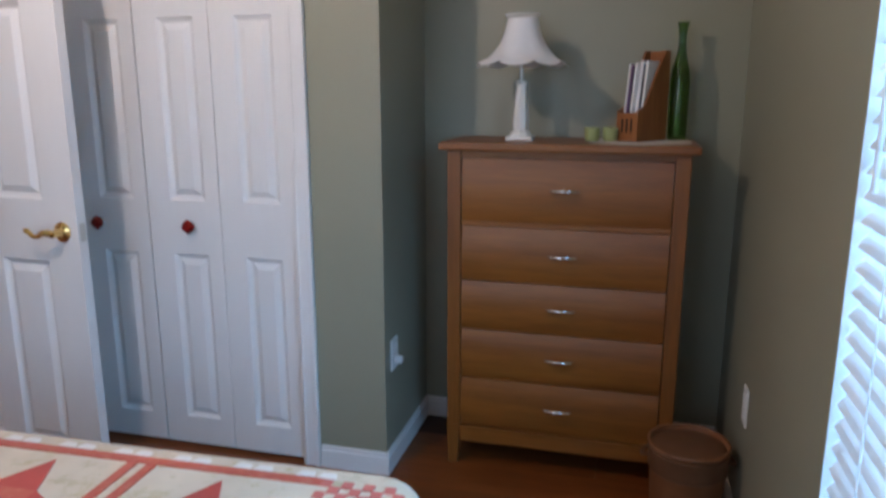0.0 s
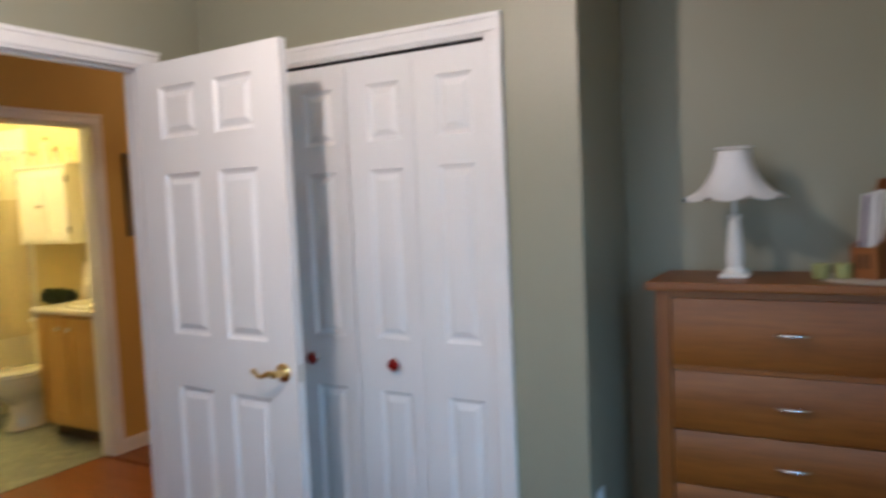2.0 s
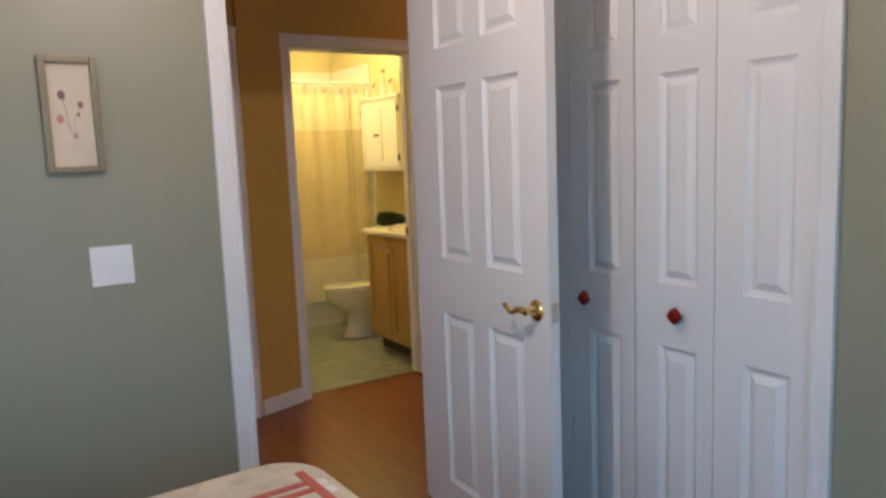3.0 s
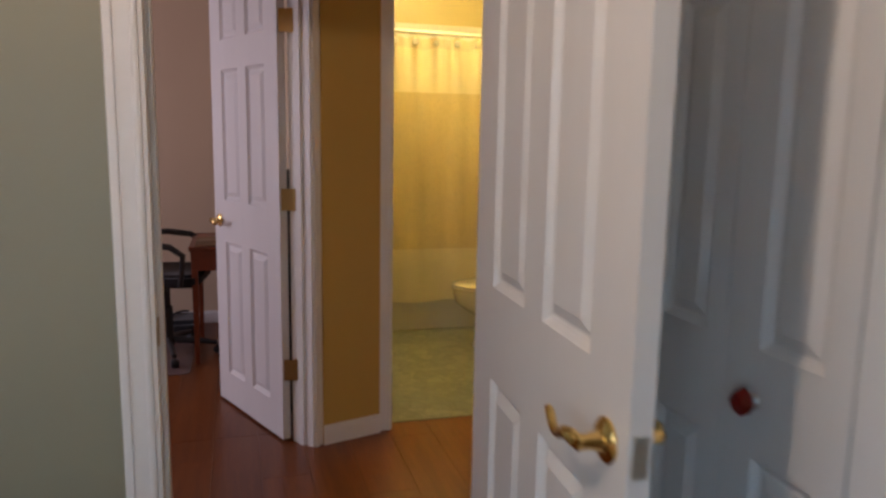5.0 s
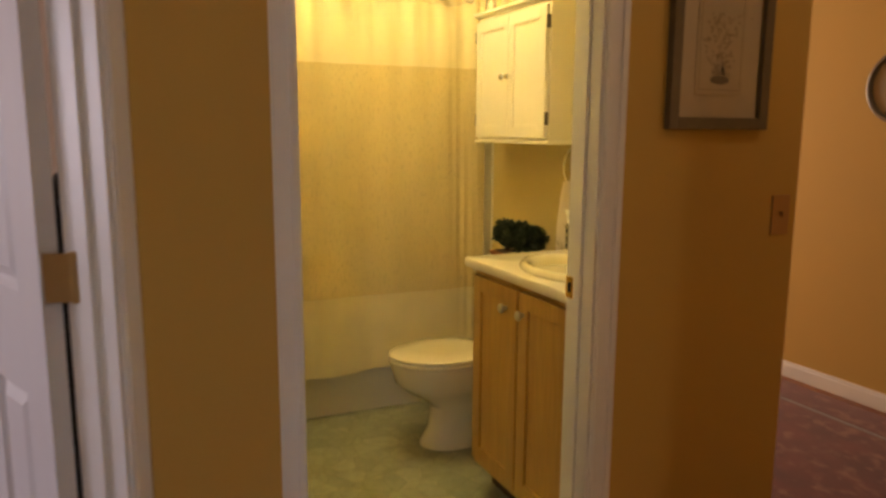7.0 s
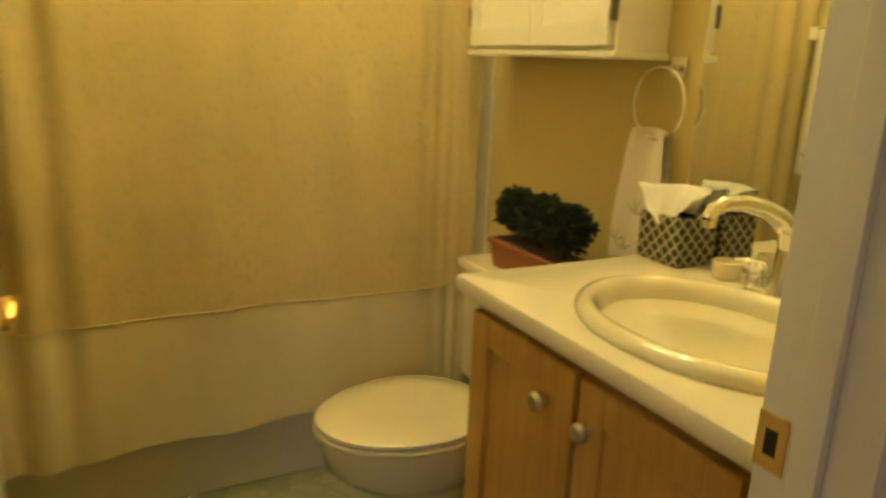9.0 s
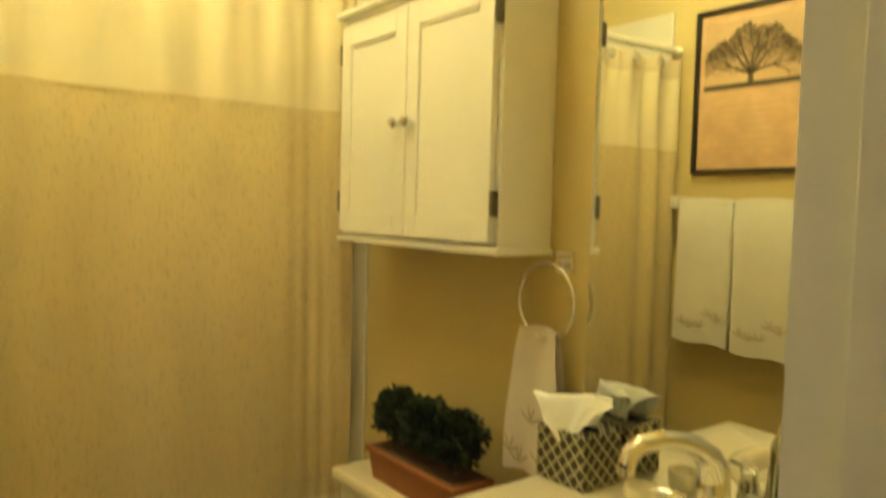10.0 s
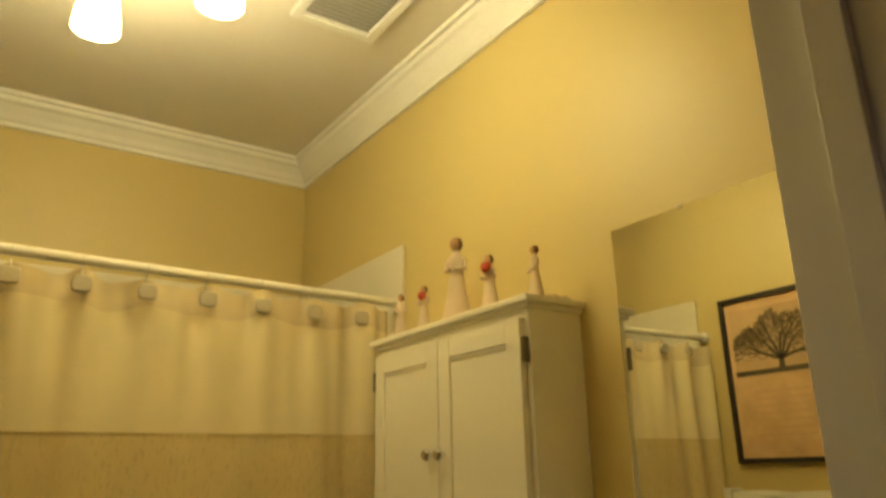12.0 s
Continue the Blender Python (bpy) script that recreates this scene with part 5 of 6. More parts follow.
def counter_top():
    """A slab with an oval hole for the basin and a rounded front edge."""
    x0, x1, y0, y1 = -4.040, TX - 0.003, 4.163, TY1 - 0.002
    n = 96
    angles = sorted([2 * math.pi * i / n for i in range(n)] + [math.atan2(cy - SC[1], cx - SC[0]) % (2 * math.pi) for cx in (x0, x1) for cy in (y0, y1)])
    bm = bmesh.new()
    inner, outer = [], []
    for a in angles:
        c, s = math.cos(a), math.sin(a)
        inner.append((SC[0] + 0.93 * SRX * c, SC[1] + 0.93 * SRY * s))
        k = min(((x1 if c > 0 else x0) - SC[0]) / c if abs(c) > 1e-6 else 9, ((y1 if s > 0 else y0) - SC[1]) / s if abs(s) > 1e-6 else 9)
        outer.append((SC[0] + k * c, SC[1] + k * s))

    def push(p, d):
        return (min(max(p[0], x0 + d), x1), min(max(p[1], y0 + d), y1))
    levels = [(inner, CZ - 0.036), (inner, CZ), ([push(p, 0.008) for p in outer], CZ), ([push(p, 0.0025) for p in outer], CZ - 0.0025), (outer, CZ - 0.009), (outer, CZ - 0.027), ([push(p, 0.003) for p in outer], CZ - 0.034), ([push(p, 0.010) for p in outer], CZ - 0.036)]
    rings = [[bm.verts.new((*p, z)) for p in pts] for pts, z in levels]
    rings.append(rings[0])
    m = len(angles)
    for p, q2 in zip(rings, rings[1:]):
        for i in range(m):
            try:
                bm.faces.new((p[i], p[(i + 1) % m], q2[(i + 1) % m], q2[i]))
            except ValueError:
                pass
    bmesh.ops.remove_doubles(bm, verts=bm.verts, dist=1e-5)
    bmesh.ops.recalc_face_normals(bm, faces=bm.faces)
    return bm


solid("countertop", counter_top(), COUNTER, "cream countertop with a rounded front edge", "countertop", smooth=True)
snk = thing("sink", Matrix.Translation((SC[0], SC[1], CZ)), "oval cream porcelain drop-in sink", "sink")
bowl = [(0.94, -0.012), (1.0, 0.0), (1.010, 0.005), (1.005, 0.010), (0.985, 0.0165), (0.955, 0.0215), (0.92, 0.0238), (0.885, 0.0225), (0.855, 0.017), (0.832, 0.008), (0.815, -0.004), (0.79, -0.026), (0.72, -0.075), (0.60, -0.115), (0.40, -0.135), (0.12, -0.142), (0.0, -0.142)]
part("basin", lathe(bowl, 72, (SRX, SRY)), PORCELAIN, snk, smooth=True)
part("drain", lathe([(0.0, -0.1415), (0.022, -0.1415), (0.024, -0.139), (0.018, -0.1375), (0.0, -0.1385)], 24), CHROME, snk, "chrome drain", True)
fc = thing("faucet", Matrix.Translation((-3.675, 4.600, CZ + 0.001)), "chrome bathroom faucet with a long arched spout", "faucet")
part("base", lathe([(0.0, 0.0), (0.082, 0.0), (0.083, 0.006), (0.078, 0.016), (0.060, 0.024), (0.0, 0.027)], 40, (1, 0.36)), CHROME, fc, smooth=True)
part("body", lathe([(0.0, 0.018), (0.031, 0.018), (0.027, 0.04), (0.024, 0.085), (0.022, 0.120), (0.014, 0.136), (0.0, 0.140)], 28), CHROME, fc, smooth=True)
part("spout", tube([(0, 0.0, 0.100), (0, -0.016, 0.138), (0, -0.050, 0.160), (0, -0.088, 0.176), (0, -0.135, 0.186), (0, -0.178, 0.186), (0, -0.198, 0.178), (0, -0.204, 0.164)], [0.022, 0.020, 0.017, 0.0145, 0.013, 0.0125, 0.0125, 0.012], 16), CHROME, fc, "long arched chrome spout", True)
part("aerator", lathe([(0.0, 0.0), (0.012, 0.0), (0.0125, 0.012), (0.0, 0.013)], 18), CHROME, fc, "", True).location = (0, -0.204, 0.153)
for k in (-1, 1):
    hd = part("handle", lathe([(0.0, 0.016), (0.019, 0.016), (0.018, 0.032), (0.014, 0.046), (0.017, 0.056), (0.011, 0.064), (0.0, 0.066)], 20), CHROME, fc, "small chrome tap handle", True)
    hd.location = (k * 0.060, 0, 0)
    part("handle_lever", tube([(0, 0, 0.058), (k * 0.018, -0.006, 0.061), (k * 0.040, -0.012, 0.058)], [0.007, 0.006, 0.004], 10), CHROME, hd, "", True)

LATTICE = bpy.data.materials.new("lattice_print_card")
LATTICE.use_nodes = True
nt = LATTICE.node_tree
vec = coords(nt, (1, 1, 1))
sepv = nt.nodes.new("ShaderNodeSeparateXYZ")
nt.links.new(vec, sepv.inputs[0])


def math_node(nt, op, a, c=None):
    n = nt.nodes.new("ShaderNodeMath")
    n.operation = op
    for sock, v in ((n.inputs[0], a), (n.inputs[1], c)):
        if v is None:
            continue
        if isinstance(v, (int, float)):
            sock.default_value = v
        else:
            nt.links.new(v, sock)
    return n.outputs[0]


along_side = math_node(nt, "ADD", sepv.outputs[0], sepv.outputs[1])
lines = []
for op in ("ADD", "SUBTRACT"):
    t = math_node(nt, "MULTIPLY", math_node(nt, op, along_side, math_node(nt, "MULTIPLY", sepv.outputs[2], 0.95)), 36.0)
    t = math_node(nt, "ABSOLUTE", math_node(nt, "SUBTRACT", math_node(nt, "FRACT", t), 0.5))
    lines.append(math_node(nt, "LESS_THAN", t, 0.10))
nt.links.new(mix(nt, math_node(nt, "MAXIMUM", *lines), (0.028, 0.026, 0.022), (0.46, 0.42, 0.27)), nt.nodes["Principled BSDF"].inputs["Base Color"])
nt.nodes["Principled BSDF"].inputs["Roughness"].default_value = 0.45
tx = thing("tissue_box", Matrix.Translation((-3.978, 4.645, CZ + 0.001)), "black and cream lattice tissue box with tissues", "tissue box")
part("box", boxes(((-0.058, -0.050, 0), (0.058, 0.050, 0.098)), bevel=0.003), LATTICE, tx)
TISSUE = cloth("white_tissue", (0.82, 0.80, 0.74), 0.95, 400, 0.03)


def tissue_sheet(w, rise, droop, seed):
    """A sheet pulled from the slot: it stands up in a fold and its front corner falls over the box."""
    bm = bmesh.new()
    n, m = 16, 20
    for back in (0.0, 0.0012):
        g = []
        for j in range(m + 1):
            v = j / m
            row = []
            for i in range(n + 1):
                u = i / n - 0.5
                lift = rise * math.sin(math.pi * min(1.0, v * 1.35) * 0.62) if v < 0.55 else rise * 0.96 - droop * ((v - 0.55) / 0.45) ** 1.4 * (1 - 1.3 * abs(u))
                reach = 0.010 - 0.072 * max(0.0, v - 0.28) ** 0.8
                wide = w * (0.35 + 1.25 * min(v, 0.55)) * (1.0 if v < 0.6 else 1 - 1.1 * (v - 0.6))
                crease = 0.006 * math.sin(9 * u + seed) * math.sin(math.pi * v) + 0.003 * math.sin(23 * u + 8 * v + seed)
                row.append(bm.verts.new((u * wide + 0.012 * v, reach + crease + back, lift + 0.010 * math.sin(5 * u + seed) * v - back)))
            g.append(row)
        for j in range(m):
            for i in range(n):
                bm.faces.new((g[j][i], g[j][i + 1], g[j + 1][i + 1], g[j + 1][i]))
    return bm


part("tissue", shift(tissue_sheet(0.165, 0.066, 0.092, 0.6), Matrix.Translation((-0.012, -0.006, 0.092)) @ Matrix.Rotation(radians(14), 4, "Z")), TISSUE, tx, "white tissue folded over the front of the box", True)
part("tissue", shift(tissue_sheet(0.11, 0.062, 0.02, 2.6), Matrix.Translation((0.006, 0.012, 0.092)) @ Matrix.Rotation(radians(200), 4, "Z") @ Matrix.Diagonal((1, 0.5, 1, 1))), TISSUE, tx, "white tissue standing in the slot", True)
part("opening", lathe([(0.0, 0.0), (0.045, 0.0), (0.045, 0.0012), (0.0, 0.0014)], 24, (1, 0.42)), DARK, tx, "dark slot in the lid").location = (0, 0, 0.0982)
cp = thing("soap_cup", Matrix.Translation((-3.835, 4.640, CZ + 0.001)), "small cream soap cup beside the faucet", "cup")
part("cup", lathe([(0.0, 0.0), (0.022, 0.0), (0.026, 0.004), (0.029, 0.034), (0.027, 0.035), (0.024, 0.008), (0.0, 0.006)], 24), PORCELAIN, cp, smooth=True)
mr = thing("wall_mirror", Matrix.Translation((0, 0, 0)), "frameless wall mirror above the vanity", "mirror")
part("glass", boxes(((-4.020, TY1 - 0.007, CZ + 0.012), (TX - 0.004, TY1 - 0.001, 2.0))), MIRROR, mr)
for x in (-3.85, -3.5):
    part("clip", boxes(((x - 0.006, TY1 - 0.010, 1.996), (x + 0.006, TY1 - 0.001, 2.004)), bevel=0.001), CHROME, mr, "small chrome mirror clip")

# towel ring
tr = thing("towel_ring", Matrix.Translation((-4.082, TY1, 1.285)), "chrome towel ring on the wall", "towel ring")
part("mount", boxes(((-0.022, -0.012, -0.022), (0.022, -0.0005, 0.022)), bevel=0.003), CHROME, tr)
part("post", tube([(0, -0.010, 0), (0, -0.033, -0.004)], 0.009, 12), CHROME, tr, "", True)
part("ring", tube([(0.076 * math.sin(2 * math.pi * i / 40) - 0.025, -0.032, -0.078 + 0.076 * math.cos(2 * math.pi * i / 40)) for i in range(40)], 0.0045, 10, True), CHROME, tr, "", True)
TOWEL = cloth("white_terry", (0.74, 0.70, 0.60), 0.95, 260, 0.04)
PINKTOWEL = cloth("pale_pink_white_towel", (0.74, 0.66, 0.58), 0.95, 260, 0.04)
STITCH = plain("sage_stitching", (0.47, 0.40, 0.27), 0.9)


def hanging(w0, w1, h, fold, seed, t=0.011):
    """A cloth hung over a bar: narrow at the top, wider at the hem, both falls of it."""
    bm = bmesh.new()
    nu, nv = 18, 22
    for s, hh in ((-1, h), (1, h * 0.9)):
        g = []
        for j in range(nv + 1):
            v = j / nv
            w = w0 + (w1 - w0) * min(1, v * 1.6)
            row = []
            for i in range(nu + 1):
                u = i / nu - 0.5
                y = s * (t * (0.35 + 0.65 * min(1, v * 6)) + 0.0) + fold * math.sin(7 * u + seed + v) * (1 - 0.4 * v)
                if s > 0:
                    y = max(y, -t * 0.3 + 0.004)
                row.append(bm.verts.new((u * w + 0.004 * math.sin(4 * v + seed), y, -hh * v + (0.006 * math.cos(math.pi * u) if v == 0 else 0) - 0.004 * math.sin(9 * u) * v)))
            g.append(row)
        for j in range(nv):
            for i in range(nu):
                f = (g[j][i], g[j][i + 1], g[j + 1][i + 1], g[j + 1][i])
                bm.faces.new(f if s < 0 else f[::-1])
    bmesh.ops.remove_doubles(bm, verts=bm.verts, dist=0.0008)
    return bm


def flowers(parent, cx, y, z0, n, out, seed, w=0.12):
    """Stitched sprigs along the hem."""
    rnd = random.Random(seed)
    for k in range(n):
        x = cx + (k / max(1, n - 1) - 0.5) * w
        z = z0 + rnd.uniform(-0.050, 0.045)
        bm = bmesh.new()
        for a in (-50, -15, 20, 60):
            r = lathe([(0.0, 0.0), (0.0028, 0.012), (0.0022, 0.028), (0.0, 0.040)], 6, (1, 0.3))
            add(bm, r, Matrix.Translation((x, y, z)) @ Matrix.Rotation(radians(a + rnd.uniform(-10, 10)), 4, "Y"))
        part("stitched_sprig", bm, STITCH, parent, "embroidered sprig")


ht = thing("hand_towel", Matrix.Translation((-4.124, TY1 - 0.032, 1.150)), "pale hand towel with embroidered sprigs on the ring", "towel")
part("cloth", hanging(0.105, 0.150, 0.30, 0.006, 1.0, 0.011), PINKTOWEL, ht, smooth=True)
flowers(ht, -0.012, -0.020, -0.235, 4, -1, 3, 0.09)

# wall cabinet over the toilet
CX0, CX1, CY0, CZ0, CZ1 = -4.737, -4.130, 4.566, 1.312, 1.850
wc = thing("wall_cabinet", Matrix.Translation((0, 0, 0)), "cream two-door wall cabinet above the toilet", "cabinet")
part("body", boxes(((CX0, CY0, CZ0), (CX1, TY1 - 0.001, CZ1)), bevel=0.0015), MELA, wc)
part("bottom_moulding", boxes(((CX0 - 0.008, CY0 - 0.013, CZ0 - 0.014), (CX1 + 0.008, TY1 - 0.001, CZ0)), bevel=0.004), MELA, wc)
top = boxes(((CX0 - 0.008, CY0 - 0.010, CZ1 - 0.001), (CX1 + 0.008, TY1 - 0.001, CZ1 + 0.010)), bevel=0.003)
box_into(top, (CX0 - 0.018, CY0 - 0.020, CZ1 + 0.009), (CX1 + 0.018, TY1 - 0.001, CZ1 + 0.024), 0.004)
part("top_moulding", top, MELA, wc)
mid = (CX0 + CX1) / 2
for x0, x1, hx, kx in ((CX0 + 0.012, mid - 0.0015, CX0 + 0.006, mid - 0.026), (mid + 0.0015, CX1 - 0.012, CX1 - 0.006, mid + 0.022)):
    z0, z1, y = CZ0 + 0.010, CZ1 - 0.020, CY0
    dr = part("door", boxes(((x0 + 0.04, y - 0.011, z0 + 0.04), (x1 - 0.04, y - 0.001, z1 - 0.04))), MELA, wc)
    for nm, a, c in (("stile", (x0, z0), (x0 + 0.044, z1)), ("stile", (x1 - 0.044, z0), (x1, z1)), ("rail", (x0 + 0.044, z0), (x1 - 0.044, z0 + 0.048)), ("rail", (x0 + 0.044, z1 - 0.048), (x1 - 0.044, z1))):
        part(nm, boxes(((a[0], y - 0.017, a[1]), (c[0], y - 0.0005, c[1])), bevel=0.002), MELA, dr)
    for a, c in (((x0 + 0.044, z1 - 0.055), (x1 - 0.044, z1 - 0.048)), ((x0 + 0.044, z0 + 0.048), (x1 - 0.044, z0 + 0.055))):
        part("bead", boxes(((a[0], y - 0.014, a[1]), (c[0], y - 0.010, c[1])), bevel=0.002), MELA, dr)
    kn = lathe([(0.0, 0.0), (0.006, 0.0), (0.005, 0.009), (0.012, 0.014), (0.0135, 0.020), (0.009, 0.026), (0.0, 0.027)], 22)
    part("knob", shift(kn, Matrix.Translation((kx, y - 0.016, 1.576)) @ Matrix.Rotation(radians(90), 4, "X")), CHROME, dr, "round chrome knob", True)
    for hz in (CZ0 + 0.085, CZ1 - 0.085):
        part("hinge", boxes(((hx - 0.004, y - 0.0182, hz - 0.024), (hx + 0.004, y - 0.001, hz + 0.026)), bevel=0.002), PEWTER, dr, "small dark metal hinge")

GOWN = plain("carved_cream_resin", (0.62, 0.50, 0.355), 0.7, fine=60, vary=0.1, relief=0.2)
HAIR = plain("carved_brown_resin", (0.16, 0.075, 0.03), 0.7, vary=0.15, relief=0.2)
FACE = plain("carved_tan_resin", (0.46, 0.27, 0.13), 0.7, vary=0.1)
HEARTRED = plain("red_resin", (0.42, 0.05, 0.02), 0.6, vary=0.1)


def figurine(x, y, h, turn, arms, red, label):
    """A slim carved figure in one mesh: gown, arms, head and base."""
    bm = lathe([(0.0, 0.0), (0.20, 0.0), (0.20, 0.02), (0.165, 0.10), (0.125, 0.30), (0.095, 0.46), (0.082, 0.58), (0.098, 0.68), (0.098, 0.74), (0.055, 0.795), (0.04, 0.82), (0.04, 0.84), (0.0, 0.85)], 20, (1, 0.8))
    for s in (-1, 1):
        add(bm, tube([(s * 0.095, 0, 0.73), (s * 0.120, -0.025, 0.62), (s * (0.03 if arms else 0.11), -0.105, 0.60 if arms else 0.50)], [0.034, 0.030, 0.024], 8))
    add(bm, tube([(0.0, 0.0, 0.78), (0.0, -0.004, 0.86)], 0.036, 8))
    n0 = len(bm.faces)
    add(bm, lathe([(0.0, 0.83), (0.040, 0.845), (0.062, 0.885), (0.064, 0.92), (0.048, 0.965), (0.0, 0.985)], 14, (0.9, 1.0)), Matrix.Translation((0, -0.014, 0)))
    n2 = len(bm.faces)
    add(bm, lathe([(0.0, 0.845), (0.045, 0.855), (0.070, 0.90), (0.068, 0.945), (0.045, 0.985), (0.0, 1.0)], 14), Matrix.Translation((0, 0.018, 0)))
    if arms:
        add(bm, lathe([(0.0, 0.0), (0.030, 0.012), (0.034, 0.034), (0.018, 0.056), (0.0, 0.060)], 10), Matrix.Translation((0, 0.085, 0.885)))
    bm.faces.ensure_lookup_table()
    for f in bm.faces[n0:n2]:
        f.material_index = 3
    for f in bm.faces[n2:]:
        f.material_index = 1
    if red:
        n1 = len(bm.faces)
        add(bm, lathe([(0.0, 0.60), (0.07, 0.64), (0.10, 0.70), (0.07, 0.77), (0.0, 0.79)], 12, (1, 0.6)), Matrix.Translation((0.02, -0.13, 0.06)))
        bm.faces.ensure_lookup_table()
        for f in bm.faces[n1:]:
            f.material_index = 2
    me = mesh_of("figurine", shift(bm, Matrix.Scale(h, 4)), GOWN, True)
    me.materials.append(HAIR)
    me.materials.append(HEARTRED)
    me.materials.append(FACE)
    ob = new("figurine", me)
    ob.matrix_world = Matrix.Translation((x, y, CZ1 + 0.0245)) @ Matrix.Rotation(radians(turn), 4, "Z")
    tagged(ob, label, "figurine", "figurines on the wall cabinet")


figurine(-4.700, 4.612, 0.128, 40, True, False, "small carved cream figurine on the cabinet")
figurine(-4.585, 4.612, 0.126, 30, True, True, "small carved figurine with red detail")
figurine(-4.452, 4.622, 0.222, 25, True, False, "tall carved figurine in a cream gown")
figurine(-4.320, 4.620, 0.142, 20, True, True, "carved figurine holding a red heart")
figurine(-4.158, 4.615, 0.120, -20, False, False, "carved kneeling figurine with brown hair")
twig = bmesh.new()
for k in range(7):
    add(twig, lathe([(0.0, 0.0), (0.010, 0.003), (0.008, 0.011), (0.0, 0.014)], 8), Matrix.Translation((-4.145 + 0.008 * math.sin(k * 2.1), 4.635 + k * 0.009, CZ1 + 0.0242)))
solid("pebble_row", twig, GOWN, "row of small cream pebbles on the cabinet", "ornament", smooth=True)

# toilet
tl = thing("toilet", Matrix.Translation((-4.425, 0, 0)) @ Matrix.Diagonal((1, 1, 1.035, 1)), "cream porcelain toilet with a closed lid", "toilet")


def oval_stack(levels, n=40):
    """Ovals (centre y, half width, front reach, back reach, z) stacked into a skin."""
    bm = bmesh.new()
    rings = []
    for cy, w, f, b, z in levels:
        ring = []
        for i in range(n):
            a = 2 * math.pi * i / n
            c, s = math.cos(a), math.sin(a)
            ring.append(bm.verts.new((w * c, cy + (b if s > 0 else f) * s, z)))
        rings.append(ring)
    for p, r in zip(rings, rings[1:]):
        for i in range(n):
            bm.faces.new((p[i], p[(i + 1) % n], r[(i + 1) % n], r[i]))
    bm.faces.new(rings[0][::-1])
    bm.faces.new(rings[-1])
    bmesh.ops.recalc_face_normals(bm, faces=bm.faces)
    return bm


part("bowl", oval_stack([(4.30, 0.105, 0.15, 0.16, 0.002), (4.30, 0.105, 0.15, 0.16, 0.02), (4.31, 0.090, 0.120, 0.16, 0.08), (4.31, 0.086, 0.112, 0.16, 0.17), (4.295, 0.098, 0.135, 0.18, 0.205), (4.28, 0.138, 0.190, 0.20, 0.245), (4.27, 0.170, 0.234, 0.21, 0.29), (4.27, 0.182, 0.250, 0.22, 0.355), (4.27, 0.182, 0.250, 0.22, 0.372)]), PORCELAIN, tl, smooth=True)
part("seat", oval_stack([(4.27, 0.184, 0.254, 0.20, 0.373), (4.27, 0.190, 0.260, 0.20, 0.379), (4.27, 0.190, 0.260, 0.20, 0.386), (4.27, 0.184, 0.254, 0.20, 0.391)]), PORCELAIN, tl, smooth=True)
part("lid", oval_stack([(4.27, 0.182, 0.252, 0.20, 0.393), (4.27, 0.188, 0.258, 0.20, 0.397), (4.27, 0.187, 0.257, 0.20, 0.405), (4.27, 0.172, 0.24, 0.19, 0.413), (4.27, 0.10, 0.15, 0.12, 0.418)]), PORCELAIN, tl, smooth=True)
part("tank", boxes(((-0.215, 4.510, 0.372), (0.215, 4.700, 0.684)), bevel=0.02), PORCELAIN, tl)
part("tank_lid", boxes(((-0.225, 4.498, 0.685), (0.225, 4.702, 0.717)), bevel=0.010), PORCELAIN, tl)
part("flush_lever", tube([(-0.165, 4.512, 0.645), (-0.165, 4.496, 0.645), (-0.12, 4.490, 0.639), (-0.10, 4.490, 0.637)], 0.006, 10), CHROME, tl, "chrome flush lever", True)
part("pedestal_back", boxes(((-0.095, 4.42, 0.002), (0.095, 4.58, 0.372)), bevel=0.02), PORCELAIN, tl)

# planter with three little shrubs
TERRA = plain("terracotta", (0.30, 0.11, 0.040), 0.8, fine=40, vary=0.15, relief=0.2)
LEAF = plain("dark_boxwood_leaf", (0.022, 0.040, 0.016), 0.6, fine=30, vary=0.4, relief=0.0)
BARK = plain("brown_twig", (0.09, 0.05, 0.03), 0.9, vary=0.2, relief=0.3)
pl = thing("planter", Matrix.Translation((-4.375, 4.588, 0.7425)), "terracotta trough planter on the toilet tank", "planter")
tro = boxes(((-0.165, -0.050, 0.0), (0.165, 0.050, 0.068)), bevel=0.003)
for v in tro.verts:
    if v.co.z < 0.03:
        v.co.x *= 0.94
        v.co.y *= 0.86
part("trough", tro, TERRA, pl)
part("rim", boxes(((-0.172, -0.056, 0.064), (0.172, 0.056, 0.078)), bevel=0.003), TERRA, pl)
part("soil", boxes(((-0.158, -0.044, 0.0775), (0.158, 0.044, 0.081))), BARK, pl, "dark soil")
